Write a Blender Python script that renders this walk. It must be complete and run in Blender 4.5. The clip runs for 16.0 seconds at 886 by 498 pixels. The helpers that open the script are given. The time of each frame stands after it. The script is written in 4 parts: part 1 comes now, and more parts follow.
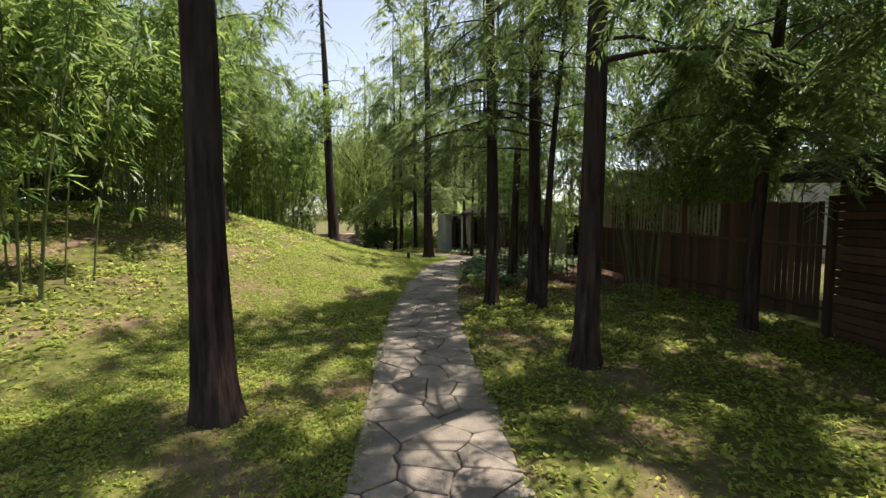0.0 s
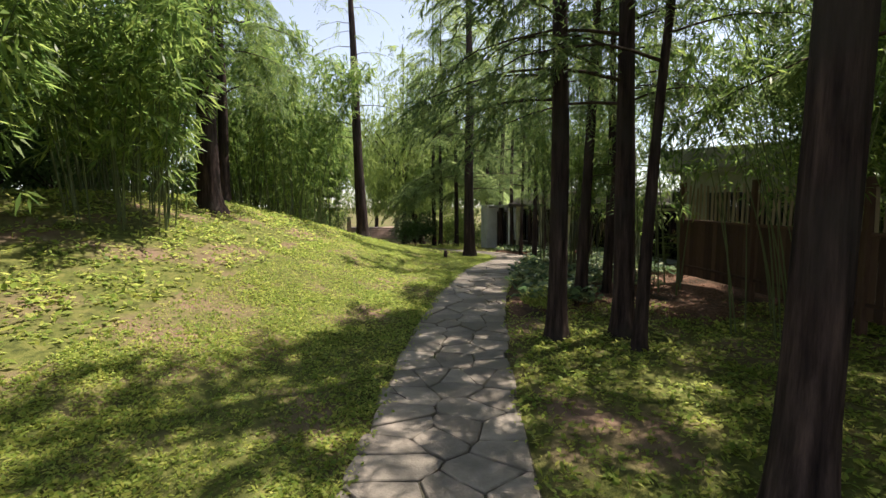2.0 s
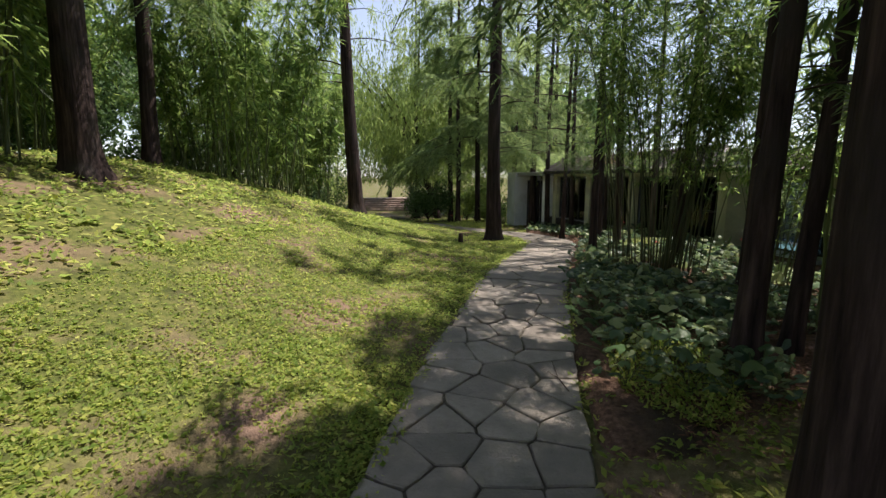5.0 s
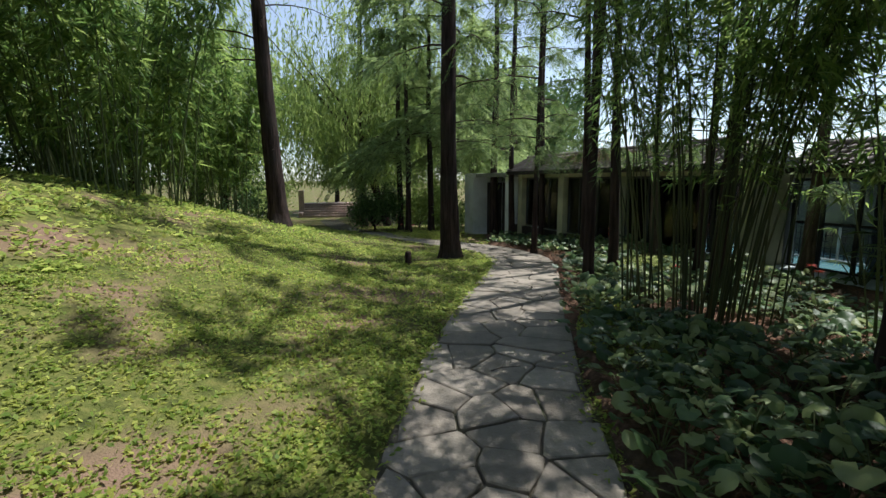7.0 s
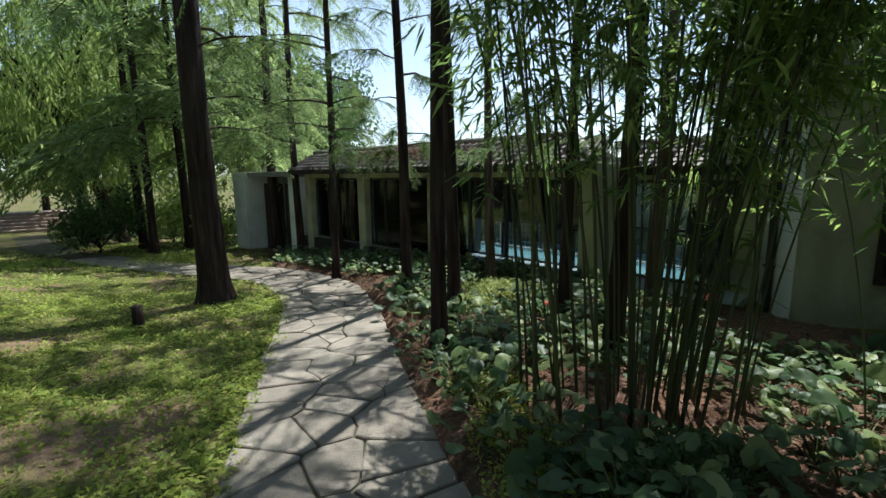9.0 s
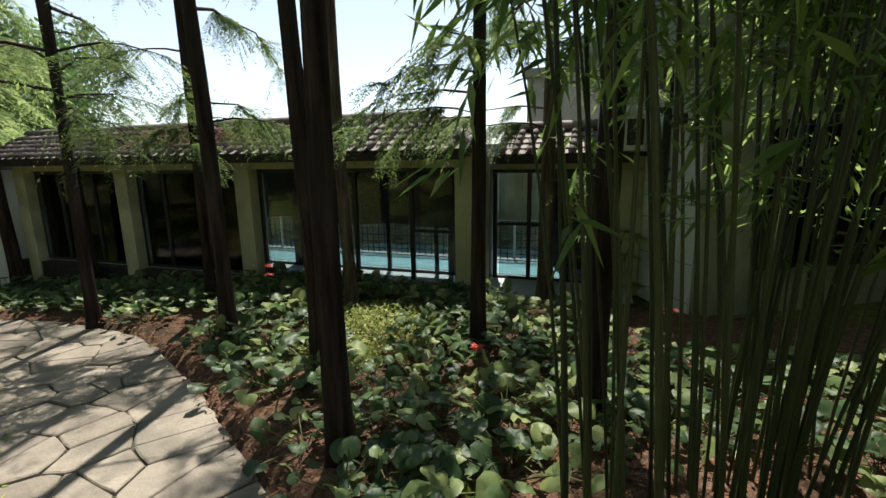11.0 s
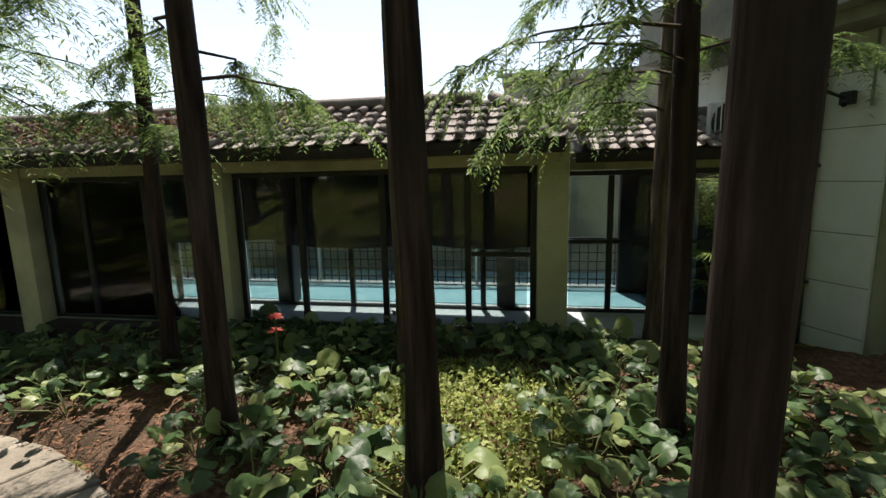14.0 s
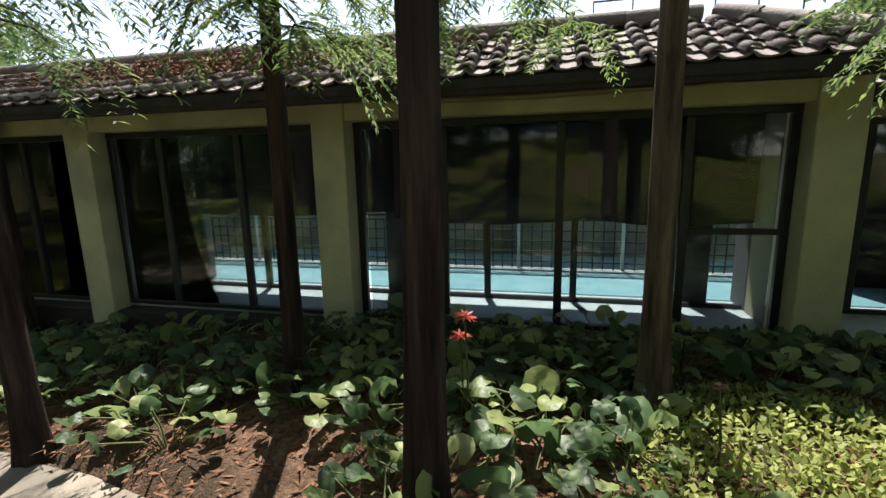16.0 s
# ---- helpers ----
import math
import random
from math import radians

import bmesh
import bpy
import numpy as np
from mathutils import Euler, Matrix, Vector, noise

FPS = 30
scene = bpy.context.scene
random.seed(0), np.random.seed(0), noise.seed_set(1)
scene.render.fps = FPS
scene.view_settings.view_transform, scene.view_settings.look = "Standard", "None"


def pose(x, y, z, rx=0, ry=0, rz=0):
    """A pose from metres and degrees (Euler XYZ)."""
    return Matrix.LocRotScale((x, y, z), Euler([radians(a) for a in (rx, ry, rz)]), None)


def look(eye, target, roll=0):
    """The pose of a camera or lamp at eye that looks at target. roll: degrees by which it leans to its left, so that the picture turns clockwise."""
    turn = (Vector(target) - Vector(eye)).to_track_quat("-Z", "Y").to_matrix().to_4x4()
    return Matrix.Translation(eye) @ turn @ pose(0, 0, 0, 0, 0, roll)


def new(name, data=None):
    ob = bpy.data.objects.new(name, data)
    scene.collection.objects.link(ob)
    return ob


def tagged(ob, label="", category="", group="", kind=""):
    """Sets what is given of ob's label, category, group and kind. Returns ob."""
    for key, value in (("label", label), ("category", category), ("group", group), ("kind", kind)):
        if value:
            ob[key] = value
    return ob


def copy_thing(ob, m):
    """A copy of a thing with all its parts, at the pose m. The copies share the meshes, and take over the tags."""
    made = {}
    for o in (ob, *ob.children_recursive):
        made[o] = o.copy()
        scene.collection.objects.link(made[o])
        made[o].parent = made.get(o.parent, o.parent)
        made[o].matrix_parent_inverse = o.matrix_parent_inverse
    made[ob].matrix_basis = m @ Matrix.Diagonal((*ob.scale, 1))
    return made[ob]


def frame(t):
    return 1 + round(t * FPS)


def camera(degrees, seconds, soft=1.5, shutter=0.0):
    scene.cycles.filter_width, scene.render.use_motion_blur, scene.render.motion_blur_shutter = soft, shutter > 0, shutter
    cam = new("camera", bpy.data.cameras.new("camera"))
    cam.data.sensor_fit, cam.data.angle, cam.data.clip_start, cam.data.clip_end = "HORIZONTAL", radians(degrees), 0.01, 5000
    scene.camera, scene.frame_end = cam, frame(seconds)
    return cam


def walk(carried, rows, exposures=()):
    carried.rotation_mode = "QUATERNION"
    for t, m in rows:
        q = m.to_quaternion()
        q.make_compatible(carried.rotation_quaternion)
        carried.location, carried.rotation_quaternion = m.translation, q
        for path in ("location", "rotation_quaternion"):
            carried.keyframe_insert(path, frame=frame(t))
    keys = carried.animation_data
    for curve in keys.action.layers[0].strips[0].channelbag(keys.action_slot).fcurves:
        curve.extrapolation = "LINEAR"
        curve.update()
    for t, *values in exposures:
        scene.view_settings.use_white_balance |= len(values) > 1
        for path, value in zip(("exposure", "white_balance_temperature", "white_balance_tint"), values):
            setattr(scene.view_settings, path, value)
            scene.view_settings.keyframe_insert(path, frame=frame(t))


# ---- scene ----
cam = camera(87.8, 16.0)
PATH = [
    (0.0, pose(0.000, 0.000, 1.700, 85.70, 0.00, 0.00)),
    (0.5, pose(0.015, 0.739, 1.685, 85.70, 0.30, 3.10)),
    (1.0, pose(0.015, 1.508, 1.685, 85.60, 0.30, 5.10)),
    (1.5, pose(0.044, 2.276, 1.671, 85.20, 0.10, 5.50)),
    (2.0, pose(0.058, 3.074, 1.642, 84.80, 0.10, 5.60)),
    (2.5, pose(0.087, 3.828, 1.627, 84.50, 0.20, 5.80)),
    (3.0, pose(0.044, 4.625, 1.599, 84.20, 0.40, 8.00)),
    (5.5, pose(-0.232, 8.337, 1.540, 80.80, -0.10, 8.30)),
    (6.0, pose(-0.261, 9.048, 1.526, 81.20, 0.20, 7.50)),
    (6.5, pose(-0.275, 9.788, 1.526, 81.20, 0.00, 4.00)),
    (7.0, pose(-0.304, 10.498, 1.526, 81.40, 0.30, 2.80)),
    (7.5, pose(-0.304, 11.180, 1.569, 81.70, 0.20, -1.30)),
    (8.0, pose(-0.275, 11.846, 1.599, 82.00, 0.30, -5.70)),
    (8.5, pose(-0.232, 12.543, 1.613, 81.60, 0.10, -17.90)),
    (9.0, pose(-0.217, 13.181, 1.656, 80.60, 0.70, -23.90)),
    (9.5, pose(-0.174, 13.746, 1.685, 79.10, 0.80, -29.40)),
    (10.0, pose(-0.130, 14.268, 1.714, 78.50, 0.40, -38.90)),
    (12.5, pose(0.311, 16.053, 1.605, 80.70, 1.50, -55.61)),
    (13.0, pose(0.364, 16.387, 1.583, 82.20, 1.20, -57.81)),
    (13.5, pose(0.432, 16.745, 1.556, 81.90, 1.20, -58.31)),
    (14.0, pose(0.510, 17.138, 1.504, 80.90, 1.30, -58.91)),
    (14.5, pose(0.617, 17.530, 1.446, 79.50, 1.50, -57.71)),
    (15.0, pose(0.681, 17.923, 1.391, 78.00, 1.40, -57.91)),
    (15.5, pose(0.751, 18.297, 1.344, 77.50, 1.40, -57.31)),
    (16.0, pose(0.803, 18.699, 1.266, 79.30, 1.20, -55.41)),
]
walk(cam, PATH, exposures=[(0.0, 1.10, 6600, 15), (3.0, 1.22, 6500, 14), (5.5, 0.82, 6100, 16), (7.0, 0.72, 5800, 8), (8.5, 0.90, 5600, 4), (10.0, 0.90, 6000, 6), (12.5, 1.08, 6600, 9), (14.0, 1.16, 6500, 10), (16.0, 1.42, 6300, 11)])

# ---- light ----
SUN_AZ, SUN_EL = -51.0, 65.0          # degrees: bearing to the right of +y is negative, height
world = bpy.data.worlds.new("sky")
scene.world = world
world.use_nodes = True
wn = world.node_tree.nodes
sky = wn.new("ShaderNodeTexSky")
sky.sky_type = "NISHITA"
sky.sun_disc = False
sky.sun_elevation = radians(SUN_EL)
sky.sun_rotation = radians(-SUN_AZ)
sky.dust_density = 0.3
sky.air_density = 1.0
wn["Background"].inputs[1].default_value = 0.10
haze = wn.new("ShaderNodeHueSaturation")      # thin summer haze: a pale, greyish sky
haze.inputs["Saturation"].default_value = 0.6
world.node_tree.links.new(sky.outputs[0], haze.inputs["Color"])
world.node_tree.links.new(haze.outputs[0], wn["Background"].inputs[0])
sun_data = bpy.data.lights.new("sun", "SUN")
sun_data.energy = 4.6
sun_data.angle = radians(0.6)
sun_data.color = (1.0, 0.93, 0.80)
sun = new("sun", sun_data)
to_sun = Vector((math.sin(radians(-SUN_AZ)) * math.cos(radians(SUN_EL)), math.cos(radians(SUN_AZ)) * math.cos(radians(SUN_EL)), math.sin(radians(SUN_EL))))
sun.matrix_world = look(to_sun * 60, (0, 0, 0))

# ---- materials ----


def material(name, stops, scale=6.0, rough=0.8, bump=0.3, bump_scale=40.0, stretch=(1, 1, 1), metal=0.0, stain=None,
             stain_scale=0.8, island=0.0, through_light=0.0, spec=0.3, per_object=0.0):
    """A surface of mottled colour (stops: dark to light), fine relief, and larger stains; leaves let some light through."""
    m = bpy.data.materials.new(name)
    m.use_nodes = True
    nt = m.node_tree
    n, l = nt.nodes, nt.links
    b = n["Principled BSDF"]
    co = n.new("ShaderNodeTexCoord")
    mp = n.new("ShaderNodeMapping")
    mp.inputs["Scale"].default_value = stretch
    l.new(co.outputs["Object"], mp.inputs[0])
    tx = n.new("ShaderNodeTexNoise")
    tx.inputs["Scale"].default_value = scale
    tx.inputs["Detail"].default_value = 6
    tx.inputs["Roughness"].default_value = 0.65
    l.new(mp.outputs[0], tx.inputs["Vector"])
    fac = tx.outputs["Fac"]
    if island or per_object:
        if island:
            src = n.new("ShaderNodeNewGeometry").outputs["Random Per Island"]
        else:
            src = n.new("ShaderNodeObjectInfo").outputs["Random"]
        k = island or per_object
        mx = n.new("ShaderNodeMix")
        mx.inputs[0].default_value = k
        l.new(fac, mx.inputs[2])
        l.new(src, mx.inputs[3])
        fac = mx.outputs[0]
    ramp = n.new("ShaderNodeValToRGB")
    l.new(fac, ramp.inputs[0])
    el = ramp.color_ramp.elements
    lo, hi = (0.32, 0.68) if not (island or per_object) else (0.15, 0.85)
    while len(el) < len(stops):
        el.new(0.5)
    if through_light:      # foliage is duller and warmer than pure green
        stops = [(0.94 * c[0] + 0.07 * c[1], 0.97 * c[1] + 0.02 * c[0], 0.95 * c[2] + 0.06 * c[1]) for c in stops]
    for i, c in enumerate(stops):
        el[i].position = lo + (hi - lo) * i / max(1, len(stops) - 1)
        el[i].color = (*c, 1)
    col = ramp.outputs[0]
    if stain:
        t2 = n.new("ShaderNodeTexNoise")
        t2.inputs["Scale"].default_value = stain_scale
        t2.inputs["Detail"].default_value = 5
        l.new(co.outputs["Object"], t2.inputs["Vector"])
        r2 = n.new("ShaderNodeValToRGB")
        r2.color_ramp.elements[0].position, r2.color_ramp.elements[1].position = 0.48, 0.66
        l.new(t2.outputs["Fac"], r2.inputs[0])
        mx = n.new("ShaderNodeMix")
        mx.data_type = "RGBA"
        l.new(r2.outputs[0], mx.inputs[0])
        l.new(col, mx.inputs[6])
        mx.inputs[7].default_value = (*stain, 1)
        col = mx.outputs[2]
    l.new(col, b.inputs["Base Color"])
    b.inputs["Roughness"].default_value = rough
    b.inputs["Metallic"].default_value = metal
    b.inputs["Specular IOR Level"].default_value = spec
    if bump:
        t3 = n.new("ShaderNodeTexNoise")
        t3.inputs["Scale"].default_value = bump_scale
        t3.inputs["Detail"].default_value = 8
        l.new(mp.outputs[0], t3.inputs["Vector"])
        bp = n.new("ShaderNodeBump")
        bp.inputs["Strength"].default_value = bump
        bp.inputs["Distance"].default_value = 0.02
        l.new(t3.outputs["Fac"], bp.inputs["Height"])
        l.new(bp.outputs[0], b.inputs["Normal"])
    if through_light:
        tr = n.new("ShaderNodeBsdfTranslucent")
        hs = n.new("ShaderNodeHueSaturation")
        hs.inputs["Saturation"].default_value = 0.95
        hs.inputs["Value"].default_value = 1.7
        l.new(col, hs.inputs["Color"])
        l.new(hs.outputs[0], tr.inputs[0])
        ms = n.new("ShaderNodeMixShader")
        ms.inputs[0].default_value = through_light
        l.new(b.outputs[0], ms.inputs[1])
        l.new(tr.outputs[0], ms.inputs[2])
        l.new(ms.outputs[0], n["Material Output"].inputs[0])
    return m


BARK = material("red_brown_bark", [(0.011, 0.008, 0.008), (0.04, 0.027, 0.025), (0.095, 0.064, 0.056)], 14, 0.95, 1.0, 26, (1, 1, 0.09), stain=(0.04, 0.034, 0.03), stain_scale=1.3, spec=0.1)
PALE_BARK = material("grey_bark", [(0.03, 0.022, 0.018), (0.10, 0.075, 0.06), (0.19, 0.15, 0.12)], 14, 0.95, 0.9, 30, (1, 1, 0.12), spec=0.1)
TWIG = material("twig", [(0.03, 0.022, 0.018), (0.09, 0.065, 0.05)], 20, 0.9, 0.2, spec=0.1)
NEEDLE = material("feathery_needles", [(0.04, 0.08, 0.026), (0.09, 0.15, 0.036), (0.19, 0.245, 0.055)], 2, 0.6, 0, island=0.6, through_light=0.45, spec=0.25)
# the same needles lightened and yellowed: distant haze and glow put into the colour
NEEDLE_HAZE = material("hazy_far_needles", [(0.10, 0.155, 0.05), (0.18, 0.25, 0.075), (0.28, 0.35, 0.11)], 2, 0.6, 0, island=0.6, through_light=0.55, spec=0.25)
BAMBOO_LEAF = material("bamboo_leaf", [(0.055, 0.115, 0.022), (0.13, 0.215, 0.035), (0.25, 0.325, 0.06)], 2, 0.45, 0, island=0.7, through_light=0.55, spec=0.4)
CULM = material("bamboo_culm", [(0.022, 0.03, 0.014), (0.05, 0.06, 0.022), (0.11, 0.10, 0.04)], 5, 0.45, 0.1, 30, (1, 1, 0.2), per_object=0.5, spec=0.4)
CULM_MANY = material("bamboo_culm_far", [(0.03, 0.045, 0.016), (0.08, 0.105, 0.035), (0.16, 0.16, 0.06)], 5, 0.45, 0.1, 30, (1, 1, 0.2), island=0.6, spec=0.4)
WILLOW = material("willow_leaf", [(0.11, 0.17, 0.035), (0.20, 0.28, 0.055), (0.31, 0.38, 0.085)], 2, 0.55, 0, island=0.6, through_light=0.5)
BROAD = material("broad_leaf", [(0.03, 0.065, 0.018), (0.06, 0.12, 0.03), (0.1, 0.17, 0.045)], 2, 0.5, 0, island=0.6, through_light=0.4, spec=0.35)
TURF = material("lawn_soil_and_moss", [(0.042, 0.05, 0.016), (0.10, 0.11, 0.03), (0.165, 0.155, 0.05)], 9, 0.95, 0.9, 60, stain=(0.19, 0.125, 0.09), stain_scale=0.8, spec=0.1)
GRASS = material("grass_leaf", [(0.11, 0.185, 0.02), (0.235, 0.31, 0.04), (0.41, 0.41, 0.08)], 0.6, 0.6, 0, island=0.65, through_light=0.55, spec=0.3)
SOIL = material("red_brown_mulch", [(0.045, 0.026, 0.018), (0.13, 0.075, 0.052), (0.24, 0.15, 0.105)], 22, 0.95, 1.0, 70, stain=(0.045, 0.035, 0.024), stain_scale=1.1, spec=0.1)
STONE = material("flagstone", [(0.145, 0.122, 0.10), (0.245, 0.21, 0.175), (0.37, 0.32, 0.268)], 9, 0.82, 0.5, 45, stain=(0.17, 0.15, 0.125), stain_scale=2.2, per_object=0.35, spec=0.25)
JOINT = material("dark_joint", [(0.06, 0.052, 0.042), (0.13, 0.115, 0.09)], 20, 0.95, 0.8, 60, stain=(0.05, 0.06, 0.025), spec=0.1)
BIG_LEAF = material("glossy_round_leaf", [(0.03, 0.065, 0.026), (0.08, 0.145, 0.05), (0.27, 0.32, 0.11)], 3, 0.45, 0.3, 22, per_object=0.7, through_light=0.4, spec=0.4)
HERB = material("yellow_green_herb", [(0.13, 0.17, 0.035), (0.24, 0.29, 0.07), (0.37, 0.40, 0.12)], 2, 0.5, 0, island=0.6, through_light=0.4)
STEM = material("leaf_stalk", [(0.06, 0.08, 0.025), (0.12, 0.13, 0.05)], 8, 0.6, 0)
FLOWER = material("coral_petal", [(0.55, 0.06, 0.05), (0.75, 0.13, 0.1)], 8, 0.5, 0, through_light=0.3)
DRY = material("dry_flower_head", [(0.25, 0.13, 0.08), (0.4, 0.24, 0.17)], 20, 0.8, 0.2)
WALL_PAINT = material("yellow_grey_plaster", [(0.40, 0.39, 0.25), (0.50, 0.48, 0.32)], 3, 0.85, 0.25, 60, stain=(0.32, 0.31, 0.22), stain_scale=1.6)
WHITE_WALL = material("weathered_white_render", [(0.72, 0.73, 0.74), (0.82, 0.83, 0.83)], 2.5, 0.9, 0.25, 50, (1, 1, 0.5), stain=(0.58, 0.59, 0.56), stain_scale=1.2)
CONCRETE = material("grey_concrete", [(0.24, 0.235, 0.22), (0.36, 0.35, 0.33)], 3, 0.9, 0.3, 40, (1, 1, 0.25), stain=(0.19, 0.185, 0.17), stain_scale=0.9)
TILE = material("grey_clay_tile", [(0.15, 0.125, 0.125), (0.25, 0.215, 0.215), (0.36, 0.32, 0.315)], 9, 0.75, 0.4, 60, stain=(0.15, 0.125, 0.12), stain_scale=2.5, per_object=0.6, spec=0.25)
LITTER = material("needle_litter", [(0.10, 0.045, 0.025), (0.22, 0.11, 0.065)], 40, 0.95, 0, island=0.6)
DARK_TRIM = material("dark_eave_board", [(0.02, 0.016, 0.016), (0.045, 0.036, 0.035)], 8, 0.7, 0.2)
FRAME = material("dark_aluminium", [(0.016, 0.017, 0.02), (0.03, 0.031, 0.035)], 12, 0.4, 0.05, metal=0.3, spec=0.5)
POOL_TILE = material("pool_surround", [(0.46, 0.51, 0.53), (0.56, 0.61, 0.63)], 4, 0.35, 0.05, stain=(0.42, 0.47, 0.5), spec=0.5)
POOL_WATER = material("pool_blue", [(0.22, 0.43, 0.50), (0.34, 0.55, 0.60)], 5, 0.08, 0.12, 5, spec=0.6)
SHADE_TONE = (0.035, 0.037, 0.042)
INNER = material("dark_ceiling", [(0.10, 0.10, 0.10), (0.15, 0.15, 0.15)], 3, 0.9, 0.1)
WOOD = material("dark_stained_boards", [(0.028, 0.016, 0.011), (0.075, 0.04, 0.026), (0.13, 0.075, 0.05)], 10, 0.75, 0.4, 40, (1, 1, 0.15), per_object=0.4)
SLAT = material("weathered_bamboo_slat", [(0.13, 0.095, 0.06), (0.25, 0.19, 0.12), (0.36, 0.29, 0.2)], 10, 0.7, 0.3, 40, (1, 1, 0.12), per_object=0.5)
PLASTIC = material("off_white_plastic", [(0.55, 0.55, 0.52), (0.66, 0.66, 0.63)], 6, 0.5, 0.05)
PIPE = material("dark_downpipe", [(0.02, 0.02, 0.022), (0.04, 0.04, 0.042)], 8, 0.5, 0.1)
# darker wall colour: moss together with the shade on the wall face
SHADED_MOSSY_WALL = material("shaded_mossy_render", [(0.26, 0.27, 0.21), (0.37, 0.375, 0.30)], 3, 0.9, 0.3, 50, (1, 1, 0.5), stain=(0.13, 0.15, 0.1), stain_scale=1.2)
STEP = material("step_stone", [(0.24, 0.175, 0.15), (0.40, 0.30, 0.26)], 8, 0.85, 0.4)

GLASS = bpy.data.materials.new("window_glass")
GLASS.use_nodes = True
gn = GLASS.node_tree.nodes
gl = GLASS.node_tree.links
gg = gn.new("ShaderNodeBsdfGlossy")
gg.inputs["Roughness"].default_value = 0.015
gt = gn.new("ShaderNodeBsdfTransparent")
gt.inputs[0].default_value = (0.66, 0.71, 0.72, 1)
gf = gn.new("ShaderNodeFresnel")
gf.inputs[0].default_value = 1.48
gm = gn.new("ShaderNodeMixShader")
gl.new(gf.outputs[0], gm.inputs[0])
gl.new(gt.outputs[0], gm.inputs[1])
gl.new(gg.outputs[0], gm.inputs[2])
gl.new(gm.outputs[0], gn["Material Output"].inputs[0])

# dark, slightly see-through colour that stands for the gloom behind the glass
SHADE = bpy.data.materials.new("interior_dark_film")
SHADE.use_nodes = True
gn, gl = SHADE.node_tree.nodes, SHADE.node_tree.links
gt = gn.new("ShaderNodeBsdfTransparent")
gt.inputs[0].default_value = (0.5, 0.52, 0.55, 1)
gm = gn.new("ShaderNodeMixShader")
wv = gn.new("ShaderNodeTexNoise")
wv.inputs["Scale"].default_value = 3.0
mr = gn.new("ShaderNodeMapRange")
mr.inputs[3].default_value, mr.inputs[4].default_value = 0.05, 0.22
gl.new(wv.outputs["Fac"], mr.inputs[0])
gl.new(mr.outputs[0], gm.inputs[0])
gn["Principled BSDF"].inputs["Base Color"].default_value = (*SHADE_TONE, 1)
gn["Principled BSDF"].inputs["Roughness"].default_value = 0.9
gl.new(gn["Principled BSDF"].outputs[0], gm.inputs[1])
gl.new(gt.outputs[0], gm.inputs[2])
gl.new(gm.outputs[0], gn["Material Output"].inputs[0])

# ---- builders ----
rng = np.random.default_rng(7)


def part(name, bm, mat, parent=None, label=""):
    """Links a bmesh as one mesh object, under its thing."""
    me = bpy.data.meshes.new(name)
    bm.to_mesh(me)
    bm.free()
    me.materials.append(mat)
    ob = new(name, me)
    if parent is not None:
        ob.parent = parent
    return tagged(ob, label)


def raw(name, verts, faces, mat, parent=None, label="", smooth=False):
    """Links a mesh of equal-sided faces from arrays."""
    verts = np.asarray(verts, dtype=np.float32).reshape(-1, 3)
    faces = np.asarray(faces, dtype=np.int32)
    k = faces.shape[1]
    me = bpy.data.meshes.new(name)
    me.vertices.add(len(verts))
    me.vertices.foreach_set("co", verts.ravel())
    me.loops.add(faces.size)
    me.loops.foreach_set("vertex_index", faces.ravel())
    me.polygons.add(len(faces))
    me.polygons.foreach_set("loop_start", np.arange(len(faces), dtype=np.int32) * k)
    if smooth:
        me.polygons.foreach_set("use_smooth", np.ones(len(faces), dtype=bool))
    me.update(calc_edges=True)
    me.validate()
    me.materials.append(mat)
    ob = new(name, me)
    if parent is not None:
        ob.parent = parent
    return tagged(ob, label)


def box(bm, x0, y0, z0, x1, y1, z1, bevel=0.0):
    ret = bmesh.ops.create_cube(bm, size=1.0)
    vs = ret["verts"]
    for v in vs:
        v.co = Vector(((x0 + x1) / 2 + v.co.x * (x1 - x0), (y0 + y1) / 2 + v.co.y * (y1 - y0), (z0 + z1) / 2 + v.co.z * (z1 - z0)))
    if bevel:
        es = list({e for v in vs for e in v.link_edges})
        bmesh.ops.bevel(bm, geom=es, offset=bevel, segments=1, affect="EDGES")
    return bm


def box_part(name, dims, mat, parent, label="", bevel=0.006):
    return part(name, box(bmesh.new(), *dims, bevel), mat, parent, label)


def tube(points, radii, sides=6, cap=True, wobble=0.0):
    """Vertices and quads of a tapered tube along points."""
    points = [Vector(p) for p in points]
    vs, fs = [], []
    for i, p in enumerate(points):
        d = (points[min(i + 1, len(points) - 1)] - points[max(i - 1, 0)]).normalized()
        a = d.orthogonal().normalized() if abs(d.z) < 0.9 else Vector((1, 0, 0)).cross(d).normalized()
        if abs(d.z) >= 0.9:
            a = (Vector((0, 1, 0)) - d * d.y).normalized()
        b = d.cross(a)
        for s in range(sides):
            t = 2 * math.pi * s / sides
            r = radii[i] * (1 + wobble * noise.noise(Vector((math.cos(t) * 2.5, math.sin(t) * 2.5, i * 0.15 + points[0].x))))
            vs.append(p + (a * math.cos(t) + b * math.sin(t)) * r)
    for i in range(len(points) - 1):
        for s in range(sides):
            t = (s + 1) % sides
            fs.append((i * sides + s, i * sides + t, (i + 1) * sides + t, (i + 1) * sides + s))
    return vs, fs


def tube_part(name, points, radii, mat, parent, sides=6, label="", wobble=0.0):
    vs, fs = tube(points, radii, sides, True, wobble)
    return raw(name, [tuple(v) for v in vs], fs, mat, parent, label, True)


